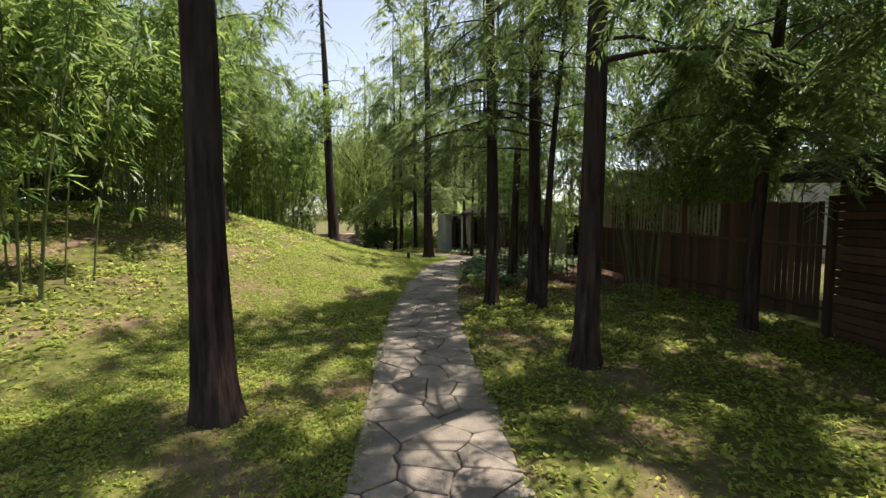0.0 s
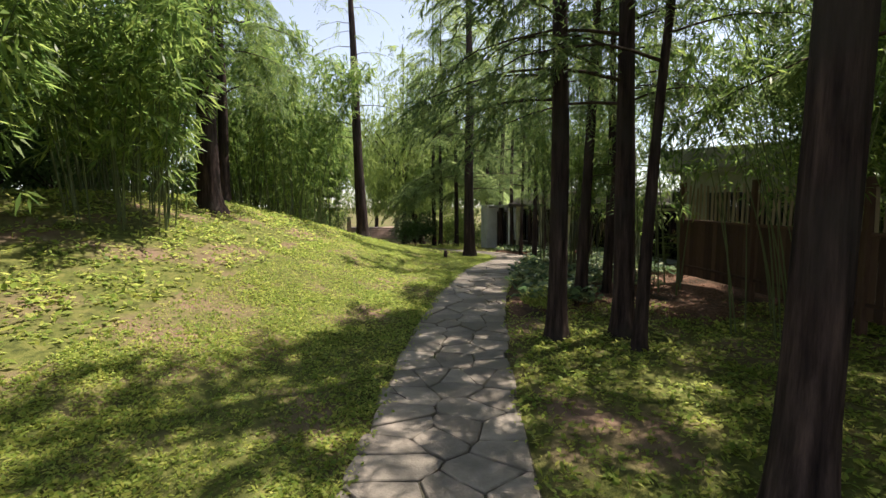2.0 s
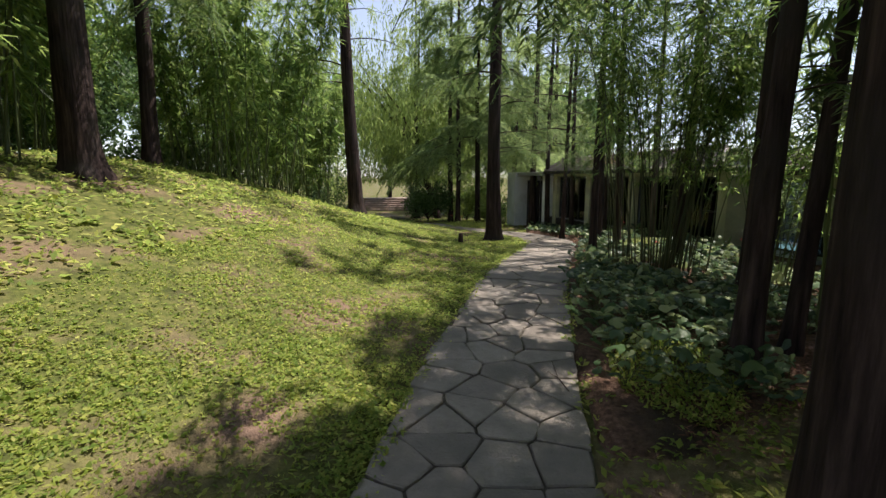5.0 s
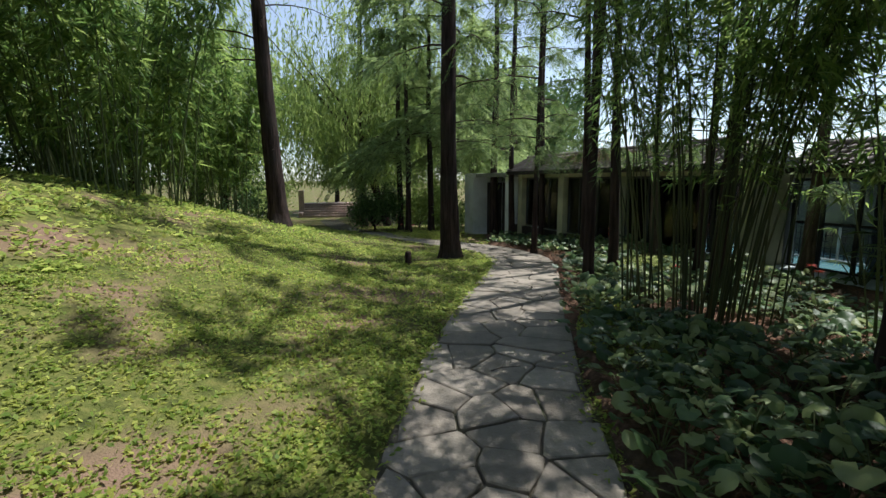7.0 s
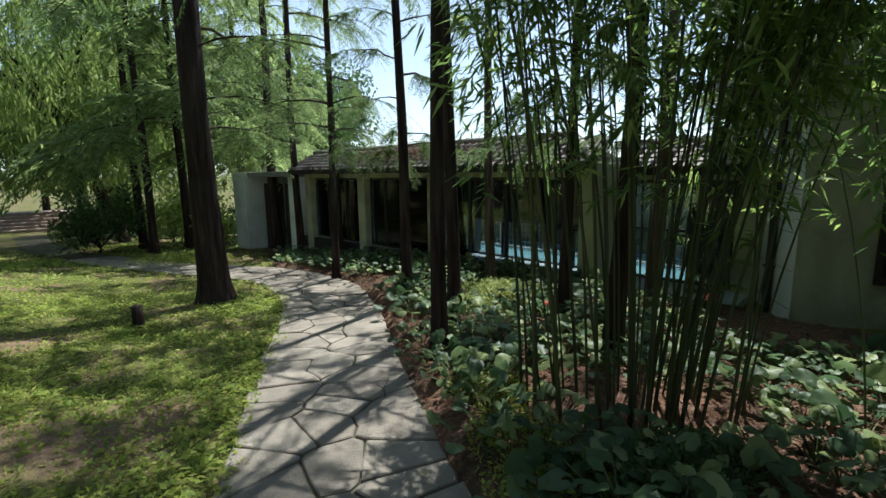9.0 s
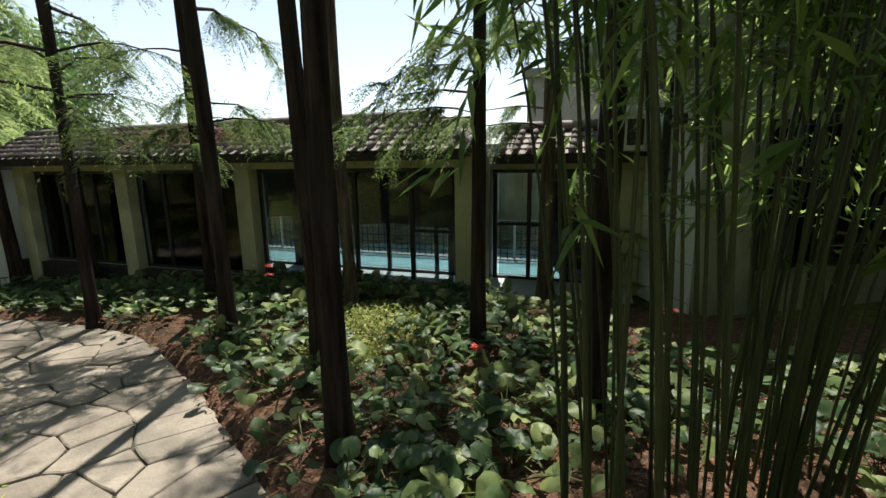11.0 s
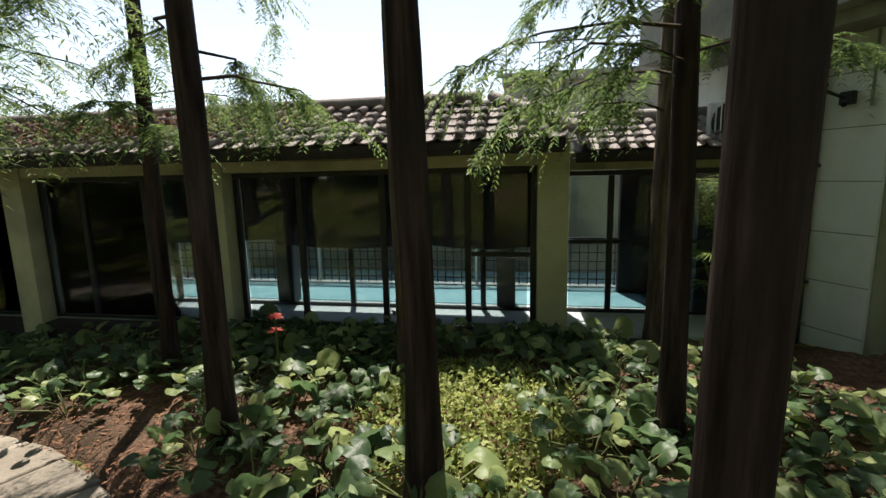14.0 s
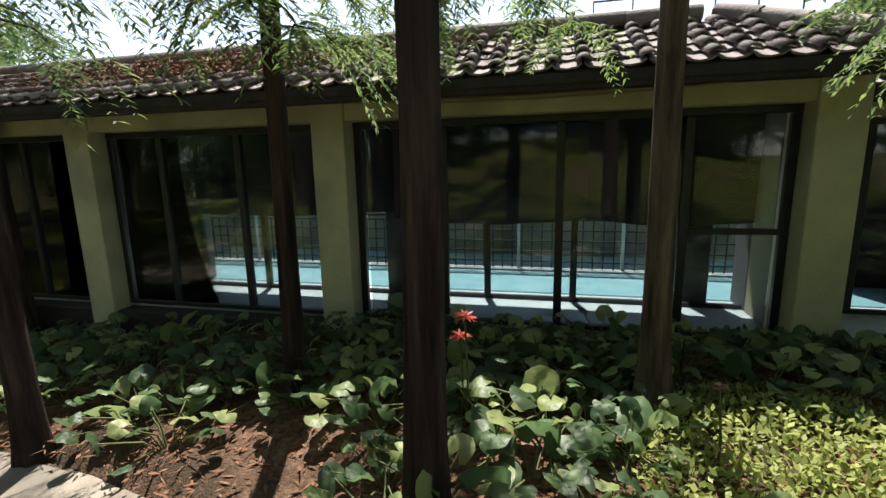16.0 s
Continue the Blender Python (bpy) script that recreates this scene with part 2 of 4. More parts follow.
def leaf_quads(base, way, side, length, width, droop=0.0):
    """Pointed leaf blades as kite-shaped quads. All arrays of N rows."""
    n = len(base)
    length = np.asarray(length).reshape(-1, 1) * np.ones((n, 1))
    width = np.asarray(width).reshape(-1, 1) * np.ones((n, 1))
    mid = base + way * length * 0.42
    tip = base + way * length
    tip[:, 2] -= (length * droop).ravel()
    v = np.stack([base, mid + side * width / 2, tip, mid - side * width / 2], axis=1).reshape(-1, 3)
    f = np.arange(n * 4).reshape(-1, 4)
    return v, f


def unit(a):
    return a / np.maximum(np.linalg.norm(a, axis=1, keepdims=True), 1e-6)


# ---- ground ----


def ease(a, b, x):
    t = np.clip((np.asarray(x, dtype=float) - a) / (b - a), 0, 1)
    return t * t * (3 - 2 * t)


PROFILE_Y = [-4, 5, 9, 12.8, 15.8, 18.7, 21.5, 26, 44]
PROFILE_Z = [-0.15, -0.2, -0.14, 0.0, -0.02, -0.2, -0.3, -0.5, -1.4]


def ground_z(x, y):
    """Height of the ground: falls along the path, rises to a mound beside it."""
    x, y = np.asarray(x, dtype=float), np.asarray(y, dtype=float)
    z = np.interp(y, PROFILE_Y, PROFILE_Z)
    z = (z + np.interp(y - 0.7, PROFILE_Y, PROFILE_Z) + np.interp(y + 0.7, PROFILE_Y, PROFILE_Z)) / 3
    z = z + 2.0 * ease(1.0, 9.5, -x) * ease(1, 12, y) * (1 - ease(17, 31, y))
    z = z + 0.22 * ease(1.0, 3.5, x) * ease(15.5, 19.5, y) * (1 - ease(26, 34, y))
    return z


def gz(x, y):
    return float(ground_z(x, y))


LINE = [(0.0, -6.0), (0.0, 0.0), (-0.02, 3.0), (-0.22, 5.7), (-0.36, 8.7), (-0.26, 11.5), (0.02, 14.6), (0.4, 17.0), (0.82, 19.3), (0.98, 21.0), (0.45, 22.9), (-0.9, 24.6), (-2.9, 26.6), (-6.4, 33.0), (-10.6, 44.5)]


def line_points(step):
    """The path's middle line, rounded, with even steps."""
    p = np.array(LINE)
    d = np.concatenate([[0], np.cumsum(np.linalg.norm(np.diff(p, axis=0), axis=1))])
    s = np.arange(0, d[-1], 0.05)
    q = np.stack([np.interp(s, d, p[:, 0]), np.interp(s, d, p[:, 1])], 1)
    k = np.ones(31) / 31
    pad = np.pad(q, ((15, 15), (0, 0)), mode="edge")
    q = np.stack([np.convolve(pad[:, 0], k, "valid"), np.convolve(pad[:, 1], k, "valid")], 1)
    return q[:: max(1, int(step / 0.05))]


MIDDLE = line_points(0.1)


def off_path(x, y):
    """Distance from the path's middle line, for arrays."""
    pts = np.stack([np.asarray(x).ravel(), np.asarray(y).ravel()], 1)
    out = np.empty(len(pts))
    for i in range(0, len(pts), 20000):
        out[i:i + 20000] = np.sqrt(((pts[i:i + 20000, None, :] - MIDDLE[None, ::3, :]) ** 2).sum(2)).min(1)
    return out


def spread(near, far, n, m):
    inner = np.linspace(-near, near, n)
    outer = near + (far - near) * (np.linspace(0, 1, m)[1:] ** 3)
    return np.concatenate([-outer[::-1], inner, outer])


gx, gy = spread(16, 1500, 130, 16), spread(24, 1500, 180, 16) + 16
GX, GY = np.meshgrid(gx, gy)
GZ = ground_z(np.clip(GX, -40, 40), np.clip(GY, -30, 60))
GZ += 0.02 * np.sin(GX * 2.1 + np.sin(GY * 1.7)) * np.cos(GY * 1.9) * (np.abs(GX) < 20)
GZ -= 0.055 * (1 - ease(0.5, 0.95, off_path(GX, GY).reshape(GX.shape)))
w = len(gx)
idx = np.arange(GX.size).reshape(GX.shape)
cells = np.stack([idx[:-1, :-1], idx[:-1, 1:], idx[1:, 1:], idx[1:, :-1]], -1).reshape(-1, 4)
ground = raw("ground", np.stack([GX, GY, GZ], -1).reshape(-1, 3), cells, TURF, None, "", True)
tagged(ground, "patchy sunlit lawn with bare pinkish earth on a mound", "lawn", kind="structure")

# mulch bed beside the path
bx, by = np.meshgrid(np.linspace(0.4, 6.5, 62), np.linspace(9.6, 30, 160))
bz = ground_z(bx, by) + 0.06 + 0.035 * np.sin(bx * 3.3 + by) * np.sin(by * 2.7)
dist = off_path(bx, by).reshape(bx.shape)
bz -= 0.16 * (1 - ease(0.55, 0.8, dist))
bz -= 0.2 * (1 - ease(9.9, 11.2, by + 0.5 * np.sin(bx * 2.3)))                       # the bed runs out into the grass
bz -= 0.3 * ease(0.05, 0.2, (bx - 4.33) * 0.931 + (by - 18.5) * 0.365)              # and stops at the pool house
idx = np.arange(bx.size).reshape(bx.shape)
cells = np.stack([idx[:-1, :-1], idx[:-1, 1:], idx[1:, 1:], idx[1:, :-1]], -1).reshape(-1, 4)
bed = raw("planting_bed_ground", np.stack([bx, by, bz], -1).reshape(-1, 3), cells, SOIL, None, "", True)
tagged(bed, "reddish-brown mulch of a shaded planting bed", "soil", kind="structure")

# ---- trees ----


def redwood(x, y, radius, height, seed, lean=(0, 0), first=3.2, limbs=26, reach=2.2, sprays=8, needle=0.055, mat=NEEDLE, bark=BARK, low=(), flare=0.45, bare=0, label="", base_z=None):
    """A conifer with a straight fibrous trunk, flared at its foot, and drooping feathery sprays.
    low: extra low limbs as (height, bearing in degrees, reach)."""
    r = np.random.default_rng(seed)
    z0 = gz(x, y) if base_z is None else base_z
    thing = new("conifer")
    thing.location = (x, y, z0)
    tagged(thing, label or "tall conifer with dark reddish-brown fibrous trunk and feathery foliage", "tree", "conifers along the path")

    def axis(h):
        return Vector((lean[0] * h + 0.03 * math.sin(h * 0.7 + seed), lean[1] * h + 0.03 * math.cos(h * 0.6 + seed * 2), h))
    hs = [-0.15, 0.0, 0.08, 0.2, 0.4, 0.7, 1.0] + [1.0 + (height - 1.0) * (i / 22) for i in range(1, 23)]
    sides = 30
    vs, fs = [], []
    for i, h in enumerate(hs):
        c = axis(max(h, 0)) if h >= 0 else Vector((0, 0, h))
        rad = radius * (1 - 0.85 * max(h, 0) / height) * (1 + flare * math.exp(-max(h, 0) * 4.5))
        for s in range(sides):
            t = 2 * math.pi * s / sides
            lobe = 0.10 * math.cos(5 * t + seed) * math.exp(-max(h, 0) * 2.5)
            ridge = 0.055 * math.sin(t * 13 + 1.6 * math.sin(h * 1.7 + seed) + 2.5 * noise.noise(Vector((math.cos(t), math.sin(t), h * 0.9)))) * (1 if s % 2 else -0.6) + 0.05 * noise.noise(Vector((math.cos(t) * 3, math.sin(t) * 3, h * 0.6 + seed)))
            vs.append(c + Vector((math.cos(t), math.sin(t), 0)) * rad * (1 + lobe + ridge))
    for i in range(len(hs) - 1):
        for s in range(sides):
            t = (s + 1) % sides
            fs.append((i * sides + s, i * sides + t, (i + 1) * sides + t, (i + 1) * sides + s))
    raw("trunk", [tuple(v) for v in vs], fs, bark, thing, "", True)
    base, way, side, size = [], [], [], []
    todo = []
    for i in range(limbs):
        h = first + (height - first) * ((i + 0.5) / limbs) ** 1.1
        todo.append((h, r.uniform(0, 360), reach * (1 - 0.7 * (h - first) / (height - first)) * r.uniform(0.7, 1.15), i >= bare))
    todo += [(a, b, c, True) for a, b, c in low]
    for i in range(bare):
        todo.append((r.uniform(1.6, first), r.uniform(0, 360), r.uniform(0.4, 0.9), False))
    for h, az, rc, leafy in todo:
        a = radians(az)
        out = Vector((math.sin(a), math.cos(a), 0))
        start = axis(h)
        pts = []
        for k in range(6):
            t = k / 5
            pts.append(start + out * rc * t + Vector((0.05 * math.sin(k * 2 + az), 0.05 * math.cos(k * 3 + az), rc * (0.28 * t - 0.42 * t * t))))
        rr = [max(0.004, 0.011 * rc * (1 - 0.85 * k / 5)) for k in range(6)]
        v, f = tube(pts, rr, 5)
        raw("limb", [tuple(q) for q in v], f, TWIG, thing, "", True)
        if not leafy:
            continue
        for _ in range(int(sprays * (1.7 if needle < 0.06 and h < 4.4 else 1.0) * max(0.6, rc / 1.6))):
            t = r.uniform(0.22, 1.0)
            k = min(4, int(t * 5))
            p = pts[k].lerp(pts[k + 1], t * 5 - k)
            swing = r.uniform(-1.3, 1.3)
            d = Vector((math.sin(a + swing), math.cos(a + swing), r.uniform(-0.7, 0.25))).normalized()
            near = needle < 0.06 and h < 4.4      # low sprays of the slender trees are seen close by
            fine = needle * (0.8 if near else 1.6 if needle < 0.06 else 1.0)
            ln = r.uniform(0.28, 0.6) * (0.62 if near else 0.6 + 0.4 * needle / 0.055)
            for twig in range(5 if near else 3):
                dd = (d + Vector((r.uniform(-.5, .5), r.uniform(-.5, .5), r.uniform(-.6, .2)))).normalized() if twig else d
                m = int((13 + 7 * r.random()) * (1.0 if near else 0.5 if needle < 0.06 else 1.0))
                tt = np.linspace(0.06, 1, m)
                pos = np.array(p)[None, :] + np.array(dd)[None, :] * (tt * ln)[:, None]
                pos[:, 2] -= 0.5 * ln * tt ** 2
                cross = dd.cross(Vector((0, 0, 1)))
                cross = np.array(cross.normalized()) if cross.length > 0.05 else np.array((1.0, 0, 0))
                for sgn in (-1, 1):
                    w_ = np.array(dd)[None, :] * 0.55 + sgn * cross[None, :] + r.normal(0, 0.16, (m, 3)) - np.array((0, 0, 0.25))[None, :]
                    base.append(pos)
                    size.append(np.full(m, fine))
                    way.append(w_)
                    side.append(np.cross(unit(w_), np.array((0.2, 0.1, 1.0))) + r.normal(0, 0.3, (m, 3)))
    if base:
        b, w_, s_ = np.concatenate(base), unit(np.concatenate(way)), unit(np.concatenate(side))
        ln = np.concatenate(size) * r.uniform(0.6, 1.3, len(b))
        v, f = leaf_quads(b, w_, s_, ln, ln * (0.25 if needle < 0.06 else 0.2), 0.15)
        raw("crown", v, f, mat, thing)
    return thing


def bamboo(x, y, spread_x, spread_y, turn, culms, height, leaves, seed, separate=False, leaf=0.13, radius=0.012, arch=0.28, low=0.3, label="", z0=None, north=None):
    """A clump of arching bamboo with lance-shaped leaves in drooping tufts."""
    r = np.random.default_rng(seed)
    base_z = gz(x, y) if z0 is None else z0
    thing = new("bamboo_clump")
    thing.location = (x, y, base_z)
    tagged(thing, label or "dense clump of green bamboo with arching culms", "bamboo", "bamboo clumps")
    anchors, outs = [], []
    for i in range(culms):
        a, q = r.uniform(0, 2 * math.pi), math.sqrt(r.random())
        ox, oy = q * math.cos(a) * spread_x, q * math.sin(a) * spread_y
        bx_, by_ = ox * math.cos(turn) - oy * math.sin(turn), ox * math.sin(turn) + oy * math.cos(turn)
        bz_ = gz(x + bx_, y + by_) - base_z if z0 is None else 0
        h = height * r.uniform(0.55, 1.05)
        la = math.atan2(by_, bx_) + r.normal(0, 0.7)
        k = arch * r.uniform(0.3, 1.3) * h
        pts = []
        for j in range(10):
            t = j / 9
            pts.append(Vector((bx_ + math.cos(la) * k * (0.4 * t + 0.6 * t ** 2.2), by_ + math.sin(la) * k * (0.4 * t + 0.6 * t ** 2.2), bz_ - 0.05 + h * (t - 0.10 * t ** 3))))
        if north is not None and y + pts[-1].y > north:
            bend = (north - y - pts[0].y) / (pts[-1].y - pts[0].y)
            pts = [Vector((q_.x, pts[0].y + (q_.y - pts[0].y) * max(0.05, bend), q_.z)) for q_ in pts]
        rad = radius * r.uniform(0.6, 1.25)
        rr = [rad * (1 - 0.75 * j / 9) for j in range(10)]
        v, f = tube(pts, rr, 5)
        raw("culm", [tuple(q_) for q_ in v], f, CULM if separate else CULM_MANY, thing, "", True)
        m = max(2, leaves // culms // 6)
        ts = low + (1 - low) * np.sqrt(r.random(m))
        for t in ts:
            j = min(8, int(t * 9))
            p = pts[j].lerp(pts[j + 1], t * 9 - j)
            az = r.uniform(0, 2 * math.pi)
            off = r.uniform(0.05, 0.55) * (1.1 - 0.4 * t)
            anchors.append((p.x + math.cos(az) * off, p.y + math.sin(az) * off, p.z + off * r.uniform(-0.1, 0.45)))
            outs.append((math.cos(az), math.sin(az), 0))
    anc = np.repeat(np.array(anchors), 6, axis=0)
    out = np.repeat(np.array(outs), 6, axis=0)
    n = len(anc)
    anc = anc + r.normal(0, 0.03, (n, 3))
    way = unit(out * 0.7 + r.normal(0, 0.55, (n, 3)) - np.array((0, 0, 0.45)))
    side = unit(np.cross(way, r.normal(0, 0.5, (n, 3)) + np.array((0, 0, 1.0))))
    ln = leaf * r.uniform(0.6, 1.35, n)
    v, f = leaf_quads(anc, way, side, ln, ln * 0.16, 0.12)
    raw("foliage", v, f, BAMBOO_LEAF, thing)
    return thing


def broad_tree(x, y, height, crown_r, leaves, seed, mat, leaf=0.2, weeping=False, trunk_r=0.16, label="", lean=(0.0, 0.0), name="broadleaf_tree", category="tree"):
    """A tree with forking limbs and a lobed crown of many leaves; weeping: leaves hang in long strands."""
    r = np.random.default_rng(seed)
    thing = new(name)
    thing.location = (x, y, gz(x, y))
    tagged(thing, label, category)
    fork = height * (0.08 if name == "shrub" else 0.34)
    top = Vector((lean[0] * fork, lean[1] * fork, fork))
    tube_part("trunk", [Vector((0, 0, -0.1)), Vector((0, 0, 0.1)), top * 0.5 + Vector((0.06, 0, 0)), top], [trunk_r * 1.4, trunk_r * 1.15, trunk_r, trunk_r * 0.8], BARK, thing, 10)
    tips = []
    for i in range(9):
        a = 2 * math.pi * i / 9 + r.uniform(-0.3, 0.3)
        q = crown_r * r.uniform(0.45, 0.95)
        end = Vector((top.x + math.cos(a) * q, top.y + math.sin(a) * q, height * r.uniform(0.18 if name == "shrub" else 0.5, 0.95)))
        mid = top.lerp(end, 0.5) + Vector((r.normal(0, 0.2), r.normal(0, 0.2), r.uniform(-0.2, 0.6)))
        pts = [top, top.lerp(mid, 0.5), mid, mid.lerp(end, 0.6), end]
        v, f = tube(pts, [trunk_r * 0.55, trunk_r * 0.45, trunk_r * 0.32, trunk_r * 0.2, 0.012], 6)
        raw("limb", [tuple(q_) for q_ in v], f, BARK, thing, "", True)
        tips += [mid, mid.lerp(end, 0.5), end, end + Vector((0, 0, 0.3))]
    tips = np.array([tuple(t) for t in tips])
    if weeping:
        strands = leaves // 26
        c = tips[r.integers(0, len(tips), strands)] + r.normal(0, crown_r * 0.22, (strands, 3))
        t = np.linspace(0, 1, 26)
        drop = r.uniform(0.25, 0.6, strands) * height
        pos = c[:, None, :] - np.stack([np.zeros((strands, 26)), np.zeros((strands, 26)), drop[:, None] * t[None, :]], -1)
        pos[..., 0] += 0.15 * np.sin(t * 3)[None, :] * r.normal(0, 1, (strands, 1))
        pos = pos.reshape(-1, 3)
        pos = pos[pos[:, 2] > 2.3]
        way = unit(r.normal(0, 0.45, (len(pos), 3)) - np.array((0, 0, 1.0)))
    else:
        lobes = r.integers(0, len(tips), leaves)
        pos = tips[lobes] + unit(r.normal(0, 1, (leaves, 3))) * (crown_r * 0.42 * r.random((leaves, 1)) ** 0.45)
        pos = pos[pos[:, 2] > (0.08 if name == "shrub" else 0.4)]
        way = unit(r.normal(0, 1, (len(pos), 3)) - np.array((0, 0, 0.4)))
    side = unit(np.cross(way, r.normal(0, 1, (len(pos), 3))))
    ln = leaf * r.uniform(0.6, 1.3, len(pos))
    v, f = leaf_quads(pos, way, side, ln, ln * (0.2 if weeping else 0.5), 0.1)
    raw("crown", v, f, mat, thing)
    return thing


# beside the path, first stretch
redwood(-2.06, 4.15, 0.185, 13, 11, (-0.03, 0.0), first=4.6, limbs=24, reach=2.6, sprays=8, needle=0.1, flare=0.35)
redwood(1.80, 5.65, 0.155, 15, 12, (0.004, 0.0), first=3.6, limbs=34, reach=3.2, sprays=7, needle=0.13)
redwood(0.97, 9.3, 0.13, 14, 13, (-0.004, 0.0), first=3.0, limbs=28, reach=2.6, sprays=6, needle=0.11)
redwood(1.88, 9.55, 0.145, 13, 14, (0.0, 0.0), first=3.0, limbs=28, reach=2.6, sprays=6, needle=0.11)
redwood(1.92, 8.9, 0.078, 10, 15, (0.075, 0.03), first=3.4, limbs=18, sprays=6)
redwood(4.95, 7.35, 0.12, 11, 16, (0.06, 0.02), first=2.8, reach=3.4, limbs=36, sprays=7, needle=0.15)
# next two conifers are invented, out of view, to shade the first stretch
redwood(4.3, 3.4, 0.13, 12, 25, first=3.2, reach=3.4, limbs=36, sprays=7, needle=0.16)
redwood(3.6, -0.6, 0.14, 12, 26, first=3.4, reach=3.0, limbs=28, sprays=8, needle=0.13)
redwood(1.78, 11.6, 0.105, 13, 17, (0.02, 0.0), first=3.6, reach=2.0, limbs=12, sprays=7, needle=0.11, low=((2.2, 150, 0.9), (2.4, 60, 1.0)))
redwood(2.3, 11.9, 0.08, 12, 18, (0.03, 0.0), first=3.4, sprays=6)
redwood(2.75, 13.75, 0.1, 12, 19, (0.0, 0.0), first=3.8, limbs=28, reach=2.4, sprays=10, needle=0.13)
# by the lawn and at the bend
redwood(-5.45, 22.9, 0.25, 15, 21, (-0.035, 0.0), first=4.2, limbs=34, reach=2.4, sprays=3, needle=0.1, bare=8, mat=NEEDLE_HAZE)
redwood(-0.64, 21.0, 0.21, 15, 22, (-0.01, 0.0), first=3.6, limbs=30, reach=2.6, sprays=6, needle=0.1, low=((2.6, 70, 1.5), (3.0, 110, 1.6)))
redwood(-6.97, 14.25, 0.27, 14, 23, first=3.6, limbs=30, reach=3.4, sprays=8, needle=0.14)
redwood(-8.65, 17.7, 0.18, 14, 24, first=3.4, limbs=30, reach=3.2, sprays=8, needle=0.14)
# among the bed, before the pool house
redwood(2.41, 20.87, 0.062, 12, 31, (-0.005, 0), first=2.8, limbs=13, reach=1.7, sprays=9, low=((2.15, 230, 0.9), (2.0, 200, 0.8), (2.3, 120, 0.9)))
redwood(2.01, 19.64, 0.078, 13, 32, (-0.012, 0.0), first=2.9, limbs=13, reach=1.8, sprays=9, low=((2.2, 95, 1.1), (2.35, 60, 1.1), (2.5, 10, 1.1)))
redwood(2.145, 18.3, 0.082, 13, 33, (-0.005, 0.0), first=4.5, limbs=20, reach=2.8, sprays=9)
redwood(3.14, 19.05, 0.068, 12, 34, (-0.005, 0), first=3.6, limbs=8, reach=1.5, sprays=5, flare=0.6, bark=PALE_BARK)
redwood(1.48, 17.09, 0.074, 13, 35, first=4.6, limbs=20, reach=2.8, sprays=9)
redwood(3.12, 17.33, 0.066, 12, 36, (0.03, 0.01), first=2.8, limbs=13, reach=1.7, sprays=10, low=((2.2, 330, 1.1), (2.05, 300, 1.0), (2.0, 0, 0.9), (2.5, 250, 1.1), (2.35, 280, 0.9)))
redwood(4.82, 17.55, 0.09, 11, 37, (0.01, 0), first=2.6, limbs=13, reach=1.8, sprays=10, bark=PALE_BARK, low=((2.0, 300, 1.2), (2.2, 330, 1.1), (2.4, 200, 1.3), (1.4, 200, 0.8), (2.6, 120, 1.2)))
redwood(2.72, 16.12, 0.085, 12, 38, (0.02, 0), first=3.4, limbs=12, reach=1.7)
redwood(1.9, 24.2, 0.085, 13, 39, first=2.4, limbs=20, sprays=9, needle=0.065)
redwood(1.42, 21.9, 0.065, 12, 42, first=2.6, limbs=18, sprays=13, needle=0.06, low=((2.4, 165, 1.3), (2.7, 135, 1.3), (3.0, 170, 1.6), (3.2, 150, 1.6), (2.5, 185, 1.4)))
redwood(1.2, 25.8, 0.1, 13, 40, first=2.8, limbs=24, needle=0.075)
redwood(0.75, 27.6, 0.15, 13, 41, first=2.6, limbs=24, sprays=6, needle=0.11, mat=NEEDLE_HAZE)
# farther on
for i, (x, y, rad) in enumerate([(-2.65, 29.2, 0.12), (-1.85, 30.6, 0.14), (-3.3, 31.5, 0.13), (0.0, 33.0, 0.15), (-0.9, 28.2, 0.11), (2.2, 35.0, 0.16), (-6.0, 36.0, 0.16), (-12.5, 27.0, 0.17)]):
    redwood(x, y, rad, 14 + i % 3, 50 + i, first=3.0, limbs=24, reach=2.6, sprays=4, needle=0.28, mat=NEEDLE_HAZE)

# bamboo
bamboo(2.12, 15.35, 0.78, 0.3, -0.55, 62, 5.6, 21000, 61, True, leaf=0.135, radius=0.0125, arch=0.24, low=0.36, north=16.15, label="tall dark clump of bamboo with many thin arching culms")
for i, (x, y, n) in enumerate([(-6.8, 11.2, 26), (-8.4, 13.2, 26), (-10.4, 10.4, 26), (-10.6, 15.5, 26), (-7.0, 19.6, 20), (-9.6, 21.0, 28), (-7.7, 24.2, 26), (-10.5, 25.0, 26), (-12.8, 18.5, 24), (-13.2, 12.5, 24), (-8.4, 7.6, 18), (-6.3, 6.7, 20), (-15.5, 9, 20), (-16, 14.5, 20), (-15.5, 20.5, 20), (-14, 26, 20), (-11.5, 29.5, 22), (-13, 5.5, 18)]):
    bamboo(x, y, 1.1, 1.0, 0.3 * i, n, 6.6 + 0.6 * (i % 3), 10500, 70 + i, False, leaf=0.28, radius=0.02, low=0.16)
for i, (x, y, n) in enumerate([(6.3, 10.9, 22), (3.5, 12.2, 9), (5.9, 12.0, 26), (6.6, 9.6, 24), (7.9, 7.0, 26), (7.6, 12.8, 24), (9.5, 9.5, 22), (8.6, 3.6, 22)]):
    bamboo(x, y, 0.9, 0.7, 0.4 * i, n, 7.4 + 0.5 * (i % 3), 12500 if n > 10 else 4200, 90 + i, False, leaf=0.2, radius=0.015, low=0.2)
bamboo(4.05, 9.4, 0.7, 0.8, 0, 18, 5.6, 3000, 106, False, leaf=0.15, radius=0.013, low=0.45)
